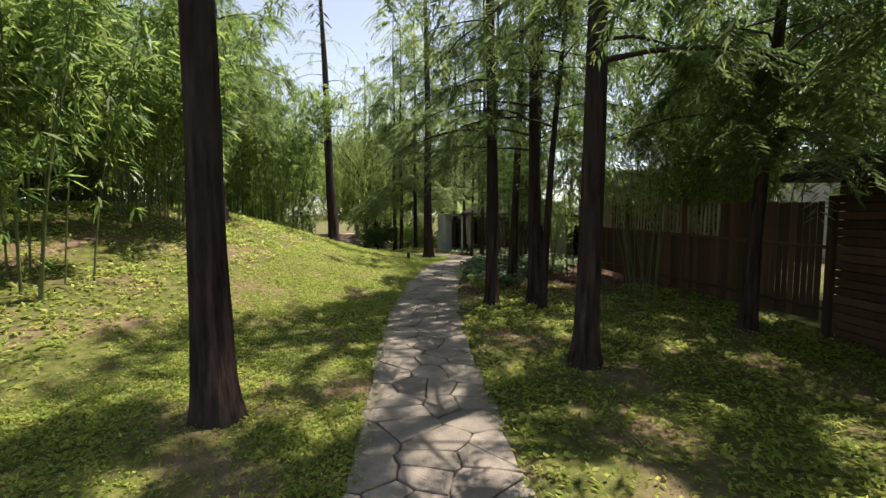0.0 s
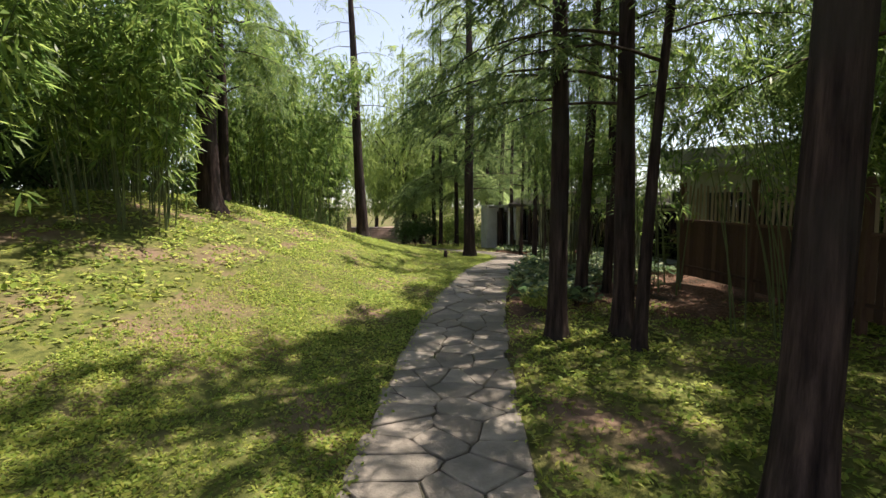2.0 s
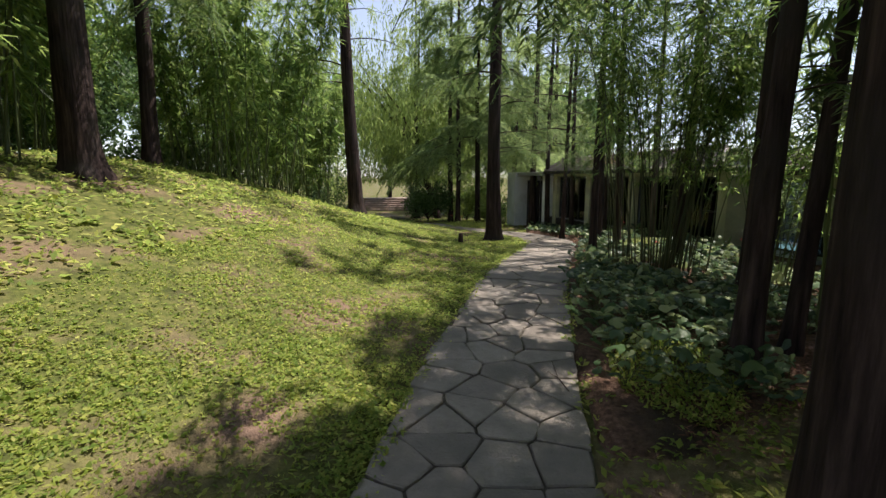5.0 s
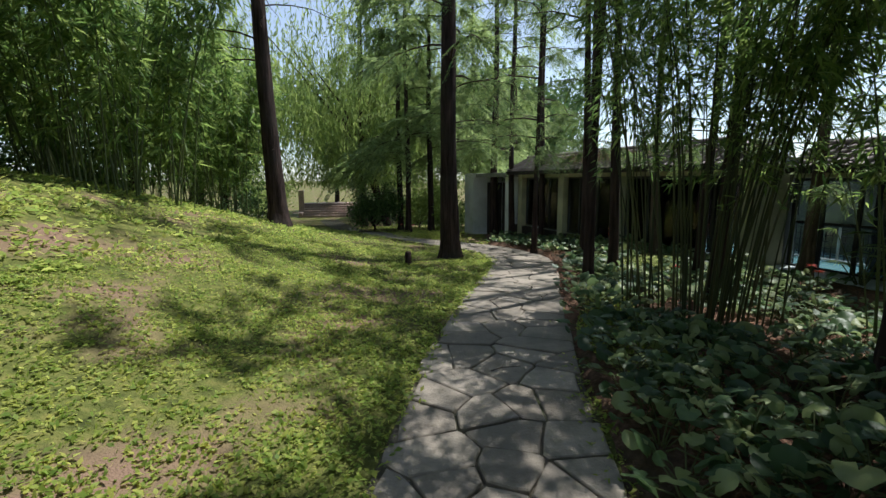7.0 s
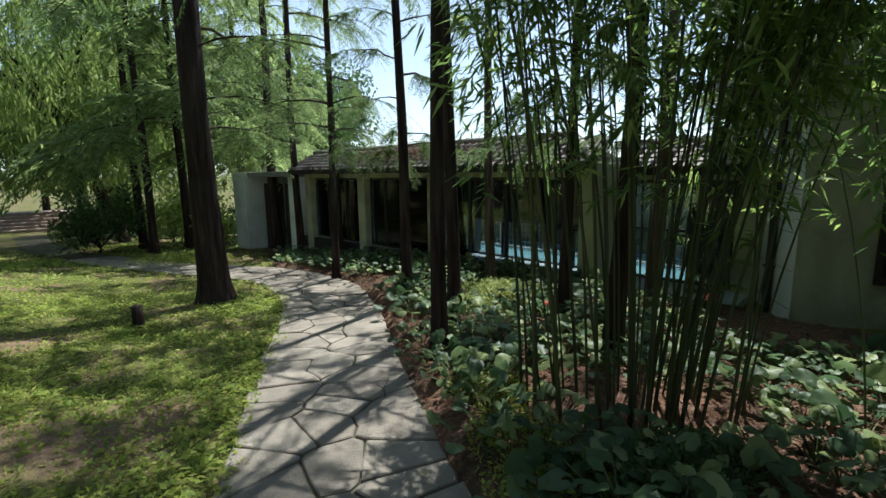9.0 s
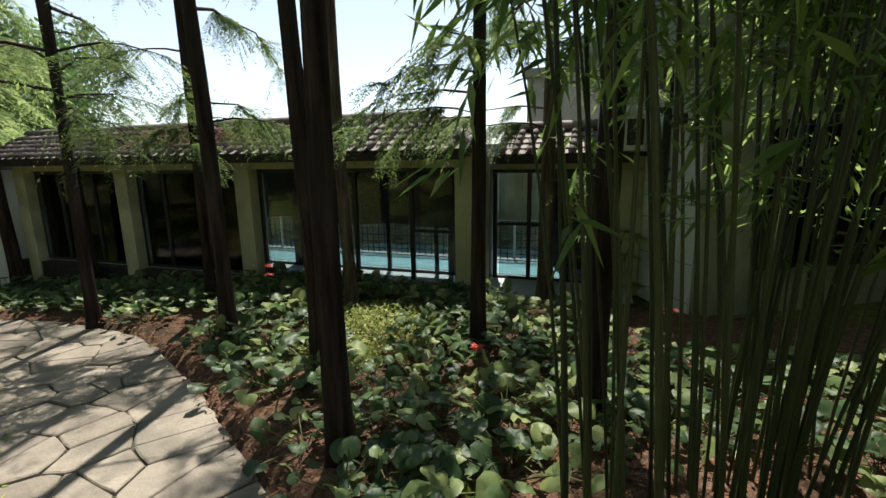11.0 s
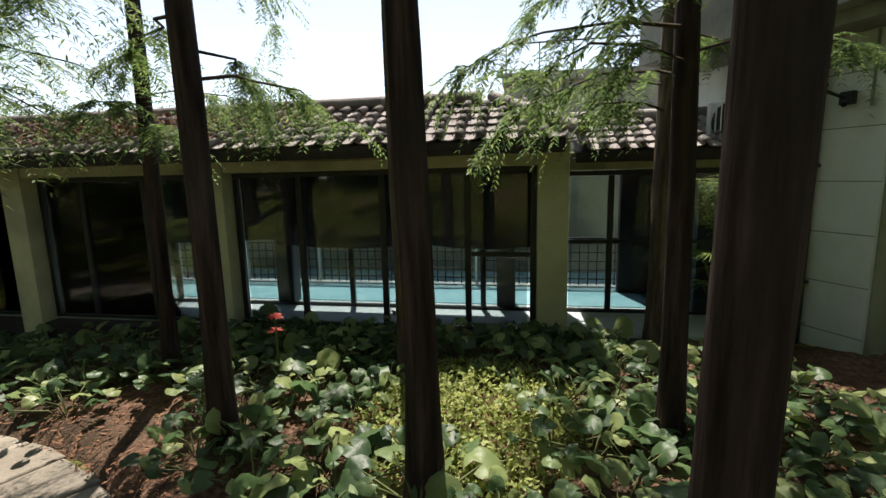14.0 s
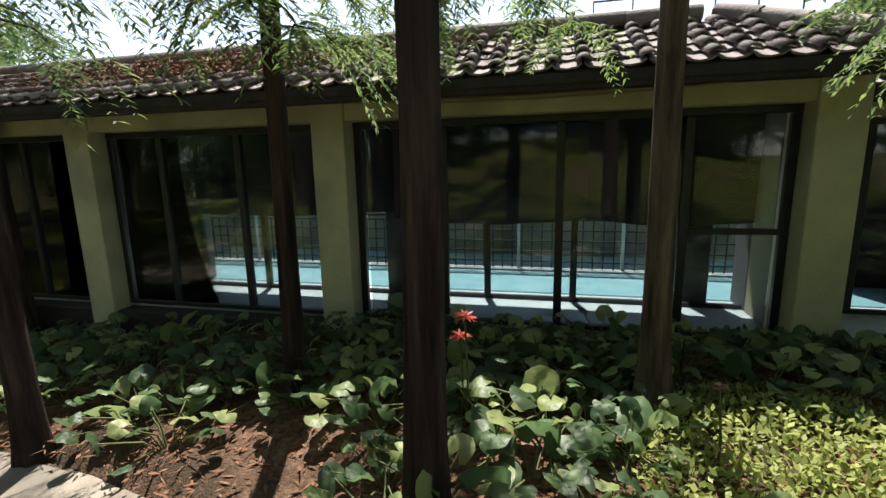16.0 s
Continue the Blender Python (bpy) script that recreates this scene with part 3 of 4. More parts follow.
bamboo(3.35, 14.35, 0.3, 0.3, 0, 11, 4.2, 3400, 105, False, leaf=0.15, radius=0.012, low=0.34)

for i, (x, y) in enumerate([(-13.5, 14.5), (-14.6, 17.4), (-12.9, 11.4), (-16.8, 19.6), (-12.2, 9.0)]):
    broad_tree(x, y, 3.6, 1.9, 4000, 210 + i, BROAD, 0.18, False, 0.05, "dense leafy green shrub among the bamboo", (0, 0), "shrub", "shrub")
for i in range(11):
    broad_tree(-17.2 + 1.6 * (i % 2), 2.5 + 2.8 * i, 4.2 + (i % 3) * 0.5, 2.3, 5200, 190 + i, BROAD, 0.2, False, 0.06, "dense leafy green shrub behind the bamboo", (0, 0), "shrub", "shrub")
# willow and woods in the distance
broad_tree(-4.6, 35.5, 12.5, 5.2, 30000, 120, WILLOW, 0.3, True, 0.2, "large weeping willow with pale green hanging strands", (-0.3, -0.1), "willow_tree", "willow")
broad_tree(-6.2, 42.5, 13, 5.4, 24000, 121, WILLOW, 0.34, True, 0.2, "weeping willow beyond the stone steps", (0.1, 0.1), "willow_tree", "willow")
broad_tree(-14.5, 33.5, 12, 5.2, 16000, 122, WILLOW, 0.34, True, 0.2, "weeping willow behind the mound", (0.1, 0.1), "willow_tree", "willow")
for i, (x, y, h) in enumerate([(-2.6, 33.2, 2.2), (-4.4, 31.0, 1.9), (-1.2, 31.6, 1.8), (-5.6, 40.0, 2.4), (-13.5, 41.0, 2.6), (0.9, 30.2, 1.7), (-16.5, 46.0, 3.2), (-7.2, 45.5, 2.6), (-2.5, 38, 2.4), (-10.6, 31.5, 2.2)]):
    broad_tree(x, y, h, h * 0.7, 3200, 170 + i, BROAD if i % 2 else WILLOW, 0.14, False, 0.04, "low leafy green shrub beside the far path", (0, 0), "shrub", "shrub")
# trees at negative y are unseen, added for shadows and reflections
for i, (x, y, h) in enumerate([(-19, 22, 9), (-20, 13, 9), (-18, 5, 8), (-3, 48, 11), (4, 46, 10), (-12, 52, 11), (-20, 44, 11), (-16, -3, 8), (-7, -9, 9), (3, -11, 9), (12, -6, 9), (13, 3, 9), (20, 14, 8), (-27, 33, 12), (-6, 62, 13), (8, 60, 13), (-24, 18, 9), (-24, 8, 9), (-22, 28, 10), (-15, 38, 8), (0.5, 42, 9)]):
    broad_tree(x, y, h, h * 0.42, 6500, 130 + i, BROAD, 0.44, False, 0.2, "leafy green broadleaf tree at the edge of the garden")

# ---- pool house ----
U, N = Vector((0.365, -0.931, 0)), Vector((-0.931, -0.365, 0))
HOUSE = Matrix(((U.x, N.x, 0, 4.33), (U.y, N.y, 0, 18.5), (0, 0, 1, 0), (0, 0, 0, 1)))   # x along the front, y out towards the path
FLOOR, HEAD, EAVE, RIDGE = 0.05, 1.57, 1.80, 2.20
DEPTH = -0.88


def thing_at(name, label, category, m=HOUSE, group="", kind=""):
    ob = new(name)
    ob.matrix_world = m
    return tagged(ob, label, category, group, kind)


house = thing_at("pool_house", "low glazed pool house with yellow-grey plaster columns and tiled eaves", "building")
box_part("plinth", (-8.2, -0.138, -0.5, 2.03, 0.03, FLOOR - 0.03), DARK_TRIM, house)
box_part("floor_slab", (-8.2, -2.9, -0.5, 2.03, -0.14, FLOOR), POOL_TILE, house, "pale blue-grey wet pool surround")
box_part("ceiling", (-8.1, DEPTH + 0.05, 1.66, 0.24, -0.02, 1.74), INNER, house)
for u0, u1 in ((0.0, 0.26), (-3.2, -2.94), (-5.5, -5.24), (-7.86, -7.6)):
    box_part("column", (u0, -0.24, -0.45, u1, 0.06, EAVE - 0.02), WALL_PAINT, house)
for u0, u1 in ((-2.94, 0.0), (-5.24, -3.2), (-7.6, -5.5)):
    box_part("beam", (u0 + 0.002, -0.2, HEAD, u1 - 0.002, 0.045, EAVE - 0.022), WALL_PAINT, house)
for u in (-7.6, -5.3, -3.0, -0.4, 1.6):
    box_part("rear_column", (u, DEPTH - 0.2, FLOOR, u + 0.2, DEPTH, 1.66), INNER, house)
box_part("end_wall", (-8.2, DEPTH, -0.4, -8.05, -0.26, 1.66), WALL_PAINT, house)


def glazing(parent, u0, u1, n, posts, rails=(), z0=FLOOR, z1=HEAD, glass=True, label=""):
    """A dark-framed window wall: frame, posts, rails and one pane in each bay."""
    win = new("window")
    win.parent = parent
    tagged(win, label)
    f = 0.045
    for dims in ((u0, n - f, z0, u1, n, z0 + 0.035), (u0, n - f, z1 - 0.05, u1, n, z1 - 0.002), (u0 + 0.002, n - f, z0 + 0.036, u0 + 0.055, n - 0.002, z1 - 0.052), (u1 - 0.055, n - f, z0 + 0.036, u1 - 0.002, n - 0.002, z1 - 0.052)):
        box_part("window_frame", dims, FRAME, win, "", 0.004)
    for p in posts:
        box_part("mullion", (p - 0.028, n - f + 0.004, z0 + 0.036, p + 0.028, n + 0.006, z1 - 0.052), FRAME, win, "", 0.004)
    for z in rails:
        box_part("rail", (u0 + 0.056, n - f + 0.012, z - 0.018, u1 - 0.056, n - 0.006, z + 0.018), FRAME, win, "", 0.003)
    if glass:
        edges = [u0 + 0.056, *posts, u1 - 0.056]
        for a, b in zip(edges[:-1], edges[1:]):
            pane = box_part("pane", (a + 0.026, n - 0.024, z0 + 0.036, b - 0.026, n - 0.018, z1 - 0.052), GLASS, win, "", 0)
            pane.visible_shadow = False
    return win


glazing(house, -2.94, 0.0, -0.1, (-2.25, -1.42, -0.62))
box_part("rail", (-0.59, -0.133, 0.76, -0.056, -0.106, 0.8), FRAME, house)
glazing(house, -5.24, -3.2, -0.1, (-4.7, -3.95), ())
glazing(house, -7.6, -5.5, -0.1, (-7.0, -6.2), ())
glazing(house, -7.9, 0.2, DEPTH + 0.1, [-7.2 + 0.74 * i for i in range(10)], (), glass=False, z1=1.6)
# added sheets that darken the upper glass like an unlit interior
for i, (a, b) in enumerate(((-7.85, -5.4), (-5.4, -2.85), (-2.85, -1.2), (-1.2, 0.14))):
    blind = thing_at("shade_cloth", "dark translucent sheet added behind the glass in place of a dim interior", "blind", group="shade cloths")
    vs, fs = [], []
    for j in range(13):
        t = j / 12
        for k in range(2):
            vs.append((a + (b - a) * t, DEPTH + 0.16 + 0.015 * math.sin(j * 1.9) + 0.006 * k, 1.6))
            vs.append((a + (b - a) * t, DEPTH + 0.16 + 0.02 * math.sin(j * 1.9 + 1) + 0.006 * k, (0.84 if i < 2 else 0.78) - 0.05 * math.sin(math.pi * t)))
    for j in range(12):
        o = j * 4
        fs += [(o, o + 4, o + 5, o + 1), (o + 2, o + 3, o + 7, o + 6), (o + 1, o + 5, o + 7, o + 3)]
    raw("dark_sheet", vs, fs, SHADE, blind)

water = thing_at("pool_water", "sunlit light turquoise water of a swimming pool", "water", kind="structure")
box_part("water_surface", (-7.6, -2.74, FLOOR - 0.05, 1.6, -1.0, FLOOR + 0.012), POOL_WATER, water)
fence_in = thing_at("lattice_railing", "thin dark lattice railing on a pale kerb across the pool", "railing")
box_part("kerb", (-7.4, -1.98, FLOOR - 0.04, 1.55, -1.84, FLOOR + 0.03), POOL_TILE, fence_in)
bm = bmesh.new()
for i in range(82):
    u = -7.3 + i * 0.108
    box(bm, u, -1.92, FLOOR + 0.03, u + 0.012, -1.908, 0.62)
for i in range(5):
    box(bm, -7.32, -1.925, 0.15 + 0.115 * i, 1.54, -1.904, 0.162 + 0.115 * i)
tagged(part("lattice", bm, FRAME, fence_in), kind="stuff")
for i in range(9):
    box_part("post", (-7.34 + i * 1.1, -1.935, FLOOR + 0.03, -7.31 + i * 1.1, -1.895, 0.68), PLASTIC, fence_in, "", 0.003)
box_part("top_rail", (-7.34, -1.94, 0.66, 1.56, -1.89, 0.69), FRAME, fence_in, "", 0.003)
# assumed wall, added to darken the background and shade the water past the railing
hall = thing_at("pool_back_wall", "added dark wall that closes the view behind the pool and shades the far water", "wall", kind="structure")
box_part("panel", (-8.2, -2.9, -0.4, 2.1, -2.75, 1.9), SHADED_MOSSY_WALL, hall)

wing = thing_at("pool_house_wing", "set-back glazed wing of the pool house beside the white annexe", "building")
box_part("beam", (0.27, -0.95, HEAD - 0.05, 2.1, -0.72, EAVE - 0.1), WALL_PAINT, wing)
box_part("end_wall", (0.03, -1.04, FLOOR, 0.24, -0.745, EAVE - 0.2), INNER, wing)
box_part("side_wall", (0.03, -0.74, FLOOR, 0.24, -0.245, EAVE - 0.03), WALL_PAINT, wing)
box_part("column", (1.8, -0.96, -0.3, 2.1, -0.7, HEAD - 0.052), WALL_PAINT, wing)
# near-black panel added to stand for the gloom at this end of the wing
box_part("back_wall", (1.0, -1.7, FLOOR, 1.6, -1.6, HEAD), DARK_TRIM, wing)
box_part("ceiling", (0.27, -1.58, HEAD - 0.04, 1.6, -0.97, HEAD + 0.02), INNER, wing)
glazing(wing, 0.27, 1.8, -0.8, (0.75, 1.25), (0.8,), FLOOR, HEAD - 0.052)


def tiled_roof(u0, u1, n_eave, n_ridge, z_eave, z_ridge, hip_right=False):
    """Rows of curved clay tiles over a dark eave board; each cover tile is a piece of its own."""
    roof = thing_at("tiled_roof", "strip roof of curved grey clay tiles with fallen needles", "roof")
    bm = bmesh.new()
    t = 0.035
    quad = [(n_eave, z_eave - t), (n_ridge, z_ridge - t), (n_ridge, z_ridge - 2.6 * t), (n_eave, z_eave - 2.6 * t)]
    vs = [[bm.verts.new((u, n, z)) for n, z in quad] for u in (u0, u1)]
    for i in range(4):
        j = (i + 1) % 4
        bm.faces.new((vs[0][i], vs[0][j], vs[1][j], vs[1][i]))
    bm.faces.new(vs[0][::-1]), bm.faces.new(vs[1])
    part("roof_deck", bm, DARK_TRIM, roof)
    box_part("fascia", (u0, n_eave - 0.05, z_eave - 0.13, u1, n_eave - 0.012, z_eave - 0.02), DARK_TRIM, roof)
    box_part("soffit", (u0, -0.2 if u1 < 1 else n_eave - 0.5, z_eave - 0.10, u1, n_eave - 0.052, z_eave - 0.075), DARK_TRIM, roof)
    slope = math.hypot(n_eave - n_ridge, z_ridge - z_eave)
    tilt = math.atan2(z_ridge - z_eave, n_eave - n_ridge)
    pitch, course = 0.17, 0.165
    bm = bmesh.new()
    ring = []
    for end, (yy, zz, sc) in enumerate(((0.0, 0.0, 1.0), (-0.2, -0.028, 0.88))):
        outer = [bm.verts.new((math.cos(a) * 0.047 * sc, yy, math.sin(a) * 0.04 * sc + zz + 0.03)) for a in [math.pi * k / 6 for k in range(7)]]
        inner = [bm.verts.new((math.cos(a) * 0.037 * sc, yy, math.sin(a) * 0.03 * sc + zz + 0.028)) for a in [math.pi * k / 6 for k in range(7)]]
        ring.append((outer, inner))
    for k in range(6):
        bm.faces.new((ring[0][0][k], ring[0][0][k + 1], ring[1][0][k + 1], ring[1][0][k]))
        bm.faces.new((ring[0][0][k + 1], ring[0][0][k], ring[0][1][k], ring[0][1][k + 1]))
    for fc in bm.faces:
        fc.smooth = True
    cover = bpy.data.meshes.new("cover_tile")
    bm.to_mesh(cover)
    bm.free()
    cover.materials.append(TILE)
    bm = bmesh.new()
    rows = []
    for yy, zz in ((0.0, 0.0), (-0.2, -0.022)):
        rows.append([bm.verts.new((math.cos(a) * 0.085, yy, -math.sin(a) * 0.03 + zz + 0.03)) for a in [math.pi * k / 4 for k in range(5)]])
        rows.append([bm.verts.new((math.cos(a) * 0.085, yy, -math.sin(a) * 0.03 + zz + 0.018)) for a in [math.pi * k / 4 for k in range(5)]])
    for k in range(4):
        bm.faces.new((rows[0][k], rows[0][k + 1], rows[2][k + 1], rows[2][k]))
        bm.faces.new((rows[1][k], rows[1][k + 1], rows[0][k + 1], rows[0][k]))
    pan = bpy.data.meshes.new("pan_tile")
    bm.to_mesh(pan)
    bm.free()
    pan.materials.append(TILE)
    ncol, nrow = int((u1 - u0) / pitch), max(2, int(slope / course))
    r = np.random.default_rng(int(abs(u0) * 10))
    placed = 0
    bulk = bmesh.new()
    for i in range(ncol):
        u = u0 + (i + 0.5) * pitch
        for j in range(nrow):
            s = j * course
            if hip_right and u > u1 - 0.25 - (slope - s) * 0 and s > (u1 - u) * 1.3 + 0.12:
                continue
            nn, zz = n_eave - s * math.cos(tilt), z_eave + s * math.sin(tilt)
            m = pose(u + r.normal(0, 0.004), nn, zz - 0.012, -math.degrees(tilt) * 1 + r.normal(0, 1), 0, r.normal(0, 2))
            if u > -5.6 and placed < 290:
                ob = new("cover_tile", cover)
                placed += 1
                ob.parent = roof
                ob.matrix_local = m
            else:
                old = len(bulk.verts)
                bulk.from_mesh(cover)
                bulk.verts.ensure_lookup_table()
                bmesh.ops.transform(bulk, matrix=m, verts=bulk.verts[old:])
            old = len(bulk.verts)
            bulk.from_mesh(pan)
            bulk.verts.ensure_lookup_table()
            bmesh.ops.transform(bulk, matrix=m @ Matrix.Translation((pitch / 2, 0, 0)), verts=bulk.verts[old:])
    tagged(part("pan_tiles", bulk, TILE, roof), kind="stuff")
    # ridge caps
    for i in range(int((u1 - u0 - (0.66 if hip_right else 0)) / 0.24)):
        u = u0 + i * 0.24
        pts = [Vector((u, n_ridge, z_ridge + 0.02)), Vector((u + 0.25, n_ridge, z_ridge + 0.028))]
        tube_part("ridge_tile", pts, [0.065, 0.058], TILE, roof, 8)
    if hip_right:
        for i in range(4):
            a, b = i / 4, (i + 1.05) / 4
            p, q = Vector((u1 - 0.62, n_ridge, z_ridge + 0.03)), Vector((u1 + 0.12, n_eave - 0.02, z_eave + 0.04))
            tube_part("hip_tile", [p.lerp(q, a), p.lerp(q, b)], [0.05, 0.06], TILE, roof, 8)
    return roof


tiled_roof(-8.2, 0.2, 0.34, -0.48, EAVE - 0.01, RIDGE, True)
bm = bmesh.new()
back = [bm.verts.new(c) for c in ((-8.2, -0.48, RIDGE - 0.03), (-0.4, -0.48, RIDGE - 0.03), (0.2, -1.3, EAVE - 0.04), (-8.2, -1.3, EAVE - 0.04))]
low = [bm.verts.new((v.co.x, v.co.y, v.co.z - 0.06)) for v in back]
bm.faces.new(back[::-1]), bm.faces.new(low)
for i in range(4):
    bm.faces.new((back[i], back[(i + 1) % 4], low[(i + 1) % 4], low[i]))
part("rear_slope", bm, TILE, house)
tiled_roof(0.36, 1.96, -0.42, -1.1, EAVE - 0.08, RIDGE - 0.16)
# brown litter lying on the tiles
r = np.random.default_rng(5)
k = 5200
uu, ss = -4.3 + r.normal(0, 1.15, k), np.clip(r.normal(0.5, 0.2, k), 0.1, 0.86)
loc = np.stack([uu, 0.34 - 0.82 * ss, EAVE + 0.025 + 0.41 * ss + r.random(k) * 0.03], 1)
loc = loc[(uu > -7.9) & (uu < 0)]
wy = unit(r.normal(0, 1, (len(loc), 3)) * np.array((1, 0.8, 0.25)))
v, f = leaf_quads(loc, wy, unit(np.cross(wy, r.normal(0, 0.3, (len(loc), 3)) + np.array((0, 0, 1.0)))), 0.055, 0.014)
litter = raw("fallen_needles", v, f, LITTER)
litter.matrix_world = HOUSE
tagged(litter, "reddish-brown fallen needles lying on the roof tiles", "leaf litter", kind="stuff")
# slack cable along the beam
cable = thing_at("hanging_cable", "pair of slack pale cables along the plaster beam", "cable")
for dz in (0.0, 0.028):
    pts = [Vector((-3.1 + 3.4 * t, 0.07, 1.735 - dz - 0.075 * 4 * t * (1 - t) + 0.05 * t)) for t in [i / 14 for i in range(15)]]
    tube_part("wire", pts, [0.006] * 15, SLAT, cable, 5)

# white annexe
ANNEX = HOUSE @ Matrix.Translation((2.55, 0.05, 0)) @ Matrix.Rotation(radians(-29.4), 4, "Z") @ Matrix.Translation((-2.05, -1.05, 0))
annex = thing_at("white_annexe", "weathered white rendered annexe with concrete eaves", "building", ANNEX)
box_part("wall", (2.05, -0.85, -0.4, 7.2, 1.05, 2.52), WHITE_WALL, annex, "", 0.015)
box_part("eaves_slab", (1.72, -0.95, 2.52, 7.4, 1.18, 2.62), CONCRETE, annex)
box_part("parapet", (1.55, -1.0, 2.62, 7.5, 1.25, 3.15), CONCRETE, annex, "streaked grey concrete parapet")
for i in range(6):
    z = 0.12 + i * 0.42
    box_part("wall_joint", (2.046, -0.1, z, 2.049, 1.04, z + 0.008), CONCRETE, annex, "", 0)
# thin slab over the white wall, its shaded side painted darker and mossy
box_part("front_facing", (2.052, 1.052, -0.4, 7.18, 1.075, 2.515), SHADED_MOSSY_WALL, annex, "weathered white render, coloured grey-green for moss and shade")
for u in (2.75, 4.95):
    w_ = new("window")
    w_.parent = annex
    box_part("window_frame", (u, 1.077, 0.45, u + 1.9, 1.11, 2.0), FRAME, w_)
    box_part("pane", (u + 0.06, 1.111, 0.51, u + 0.92, 1.117, 1.94), GLASS, w_, "", 0)
    box_part("pane", (u + 0.98, 1.111, 0.51, u + 1.84, 1.117, 1.94), GLASS, w_, "", 0)
pipe = thing_at("downpipe", "dark rainwater downpipe with a hopper on the white wall", "pipe", ANNEX)
tube_part("tube", [Vector((2.0, 0.56, z)) for z in (-0.1, 0.8, 1.6, 2.3)], [0.042] * 4, PIPE, pipe, 10)
box_part("hopper", (1.93, 0.48, 2.28, 2.044, 0.64, 2.5), PIPE, pipe)
for z in (0.5, 1.5):
    box_part("bracket", (1.95, 0.505, z, 2.044, 0.615, z + 0.03), PIPE, pipe)
ac = thing_at("air_conditioner", "off-white outdoor air conditioner unit bracketed to the wall", "air conditioner", ANNEX)
box_part("casing", (1.56, -0.12, 1.72, 1.86, 0.42, 2.12), PLASTIC, ac, "", 0.02)
bm = bmesh.new()
bmesh.ops.create_circle(bm, cap_ends=True, segments=28, radius=0.165, matrix=pose(1.552, 0.12, 1.92, 0, 90, 0))
part("fan_opening", bm, FRAME, ac)
for i in range(7):
    box_part("grille_bar", (1.538, -0.05 + i * 0.055, 1.76, 1.546, -0.04 + i * 0.055, 2.08), PLASTIC, ac, "", 0)
for n_ in (-0.04, 0.3):
    box_part("bracket", (1.56, n_, 1.66, 2.044, n_ + 0.035, 1.715), PIPE, ac)
box_part("side_grille", (1.62, 0.421, 1.78, 1.82, 0.427, 2.06), FRAME, ac, "", 0)
cctv = thing_at("security_camera", "two small dark security cameras on a wall bracket", "security camera", ANNEX)
box_part("wall_plate", (1.99, 0.72, 1.98, 2.046, 0.82, 2.08), PIPE, cctv)
tube_part("arm", [Vector((2.0, 0.76, 2.03)), Vector((1.9, 0.7, 2.08)), Vector((1.84, 0.64, 2.12))], [0.014] * 3, PIPE, cctv, 6)
tube_part("housing", [Vector((1.88, 0.7, 2.13)), Vector((1.72, 0.54, 2.16))], [0.022, 0.022], PIPE, cctv, 8)
tube_part("housing", [Vector((1.95, 0.8, 2.0)), Vector((1.82, 0.86, 1.96))], [0.02, 0.02], PIPE, cctv, 8)
conduit = thing_at("wall_conduit", "thin grey conduit down the corner of the white wall", "pipe", ANNEX)
tube_part("tube", [Vector((2.02, 0.93, z)) for z in (1.95, 2.2, 2.5)], [0.012] * 3, CONCRETE, conduit, 6)

rear = thing_at("rear_building", "grey concrete block rising behind the pool house roof", "building")
box_part("wall", (-0.6, -14.0, -0.5, 8.0, -9.5, 4.0), CONCRETE, rear)
box_part("parapet", (-0.7, -14.1, 4.0, 8.1, -9.4, 4.25), CONCRETE, rear)
for i in range(10):
    box_part("rail_post", (-0.6 + i * 0.9, -9.5, 4.25, -0.57 + i * 0.9, -9.47, 5.0), PIPE, rear, "", 0)
box_part("rail", (-0.6, -9.5, 5.0, 8.0, -9.46, 5.04), PIPE, rear)

# low white wall and dark opening past the pool house
lodge = thing_at("white_gatehouse", "low white-walled shed with a dark doorway and flat roof", "building")
box_part("wall", (-11.9, -2.0, -0.9, -11.0, 0.35, 1.75), WHITE_WALL, lodge)
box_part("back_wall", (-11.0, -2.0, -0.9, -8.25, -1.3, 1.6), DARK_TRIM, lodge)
box_part("post", (-8.72, -0.3, -0.9, -8.3, 0.1, 1.6), WHITE_WALL, lodge)
box_part("flat_roof", (-11.2, -2.2, 1.6, -8.25, 0.25, 1.74), CONCRETE, lodge)
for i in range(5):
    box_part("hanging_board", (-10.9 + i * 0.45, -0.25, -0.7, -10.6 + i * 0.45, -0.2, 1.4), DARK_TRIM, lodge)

# ---- hut and fence ----
hut = thing_at("timber_hut", "dark brown hut of horizontal boards under a low eave", "hut", Matrix.Identity(4))
HX, HY = 5.9, 6.9
box_part("core", (HX + 0.05, 1.8, -0.4, 10.0, HY - 0.05, 2.25), DARK_TRIM, hut)
for i in range(20):
    z = -0.25 + i * 0.125
    for dims in ((HX, 1.8, z, HX + 0.045, HY, z + 0.115), (HX + 0.05, HY - 0.045, z, 10.0, HY, z + 0.115)):
        box_part("board", dims, WOOD, hut, "", 0.012)
bm = bmesh.new()
box(bm, HX - 0.55, 1.2, 2.2, 10.6, HY + 0.5, 2.34, 0.03)
box(bm, HX - 0.35, 1.4, 2.342, 10.4, HY + 0.3, 2.5, 0.03)
part("roof", bm, DARK_TRIM, hut, "dark thick overhanging roof")

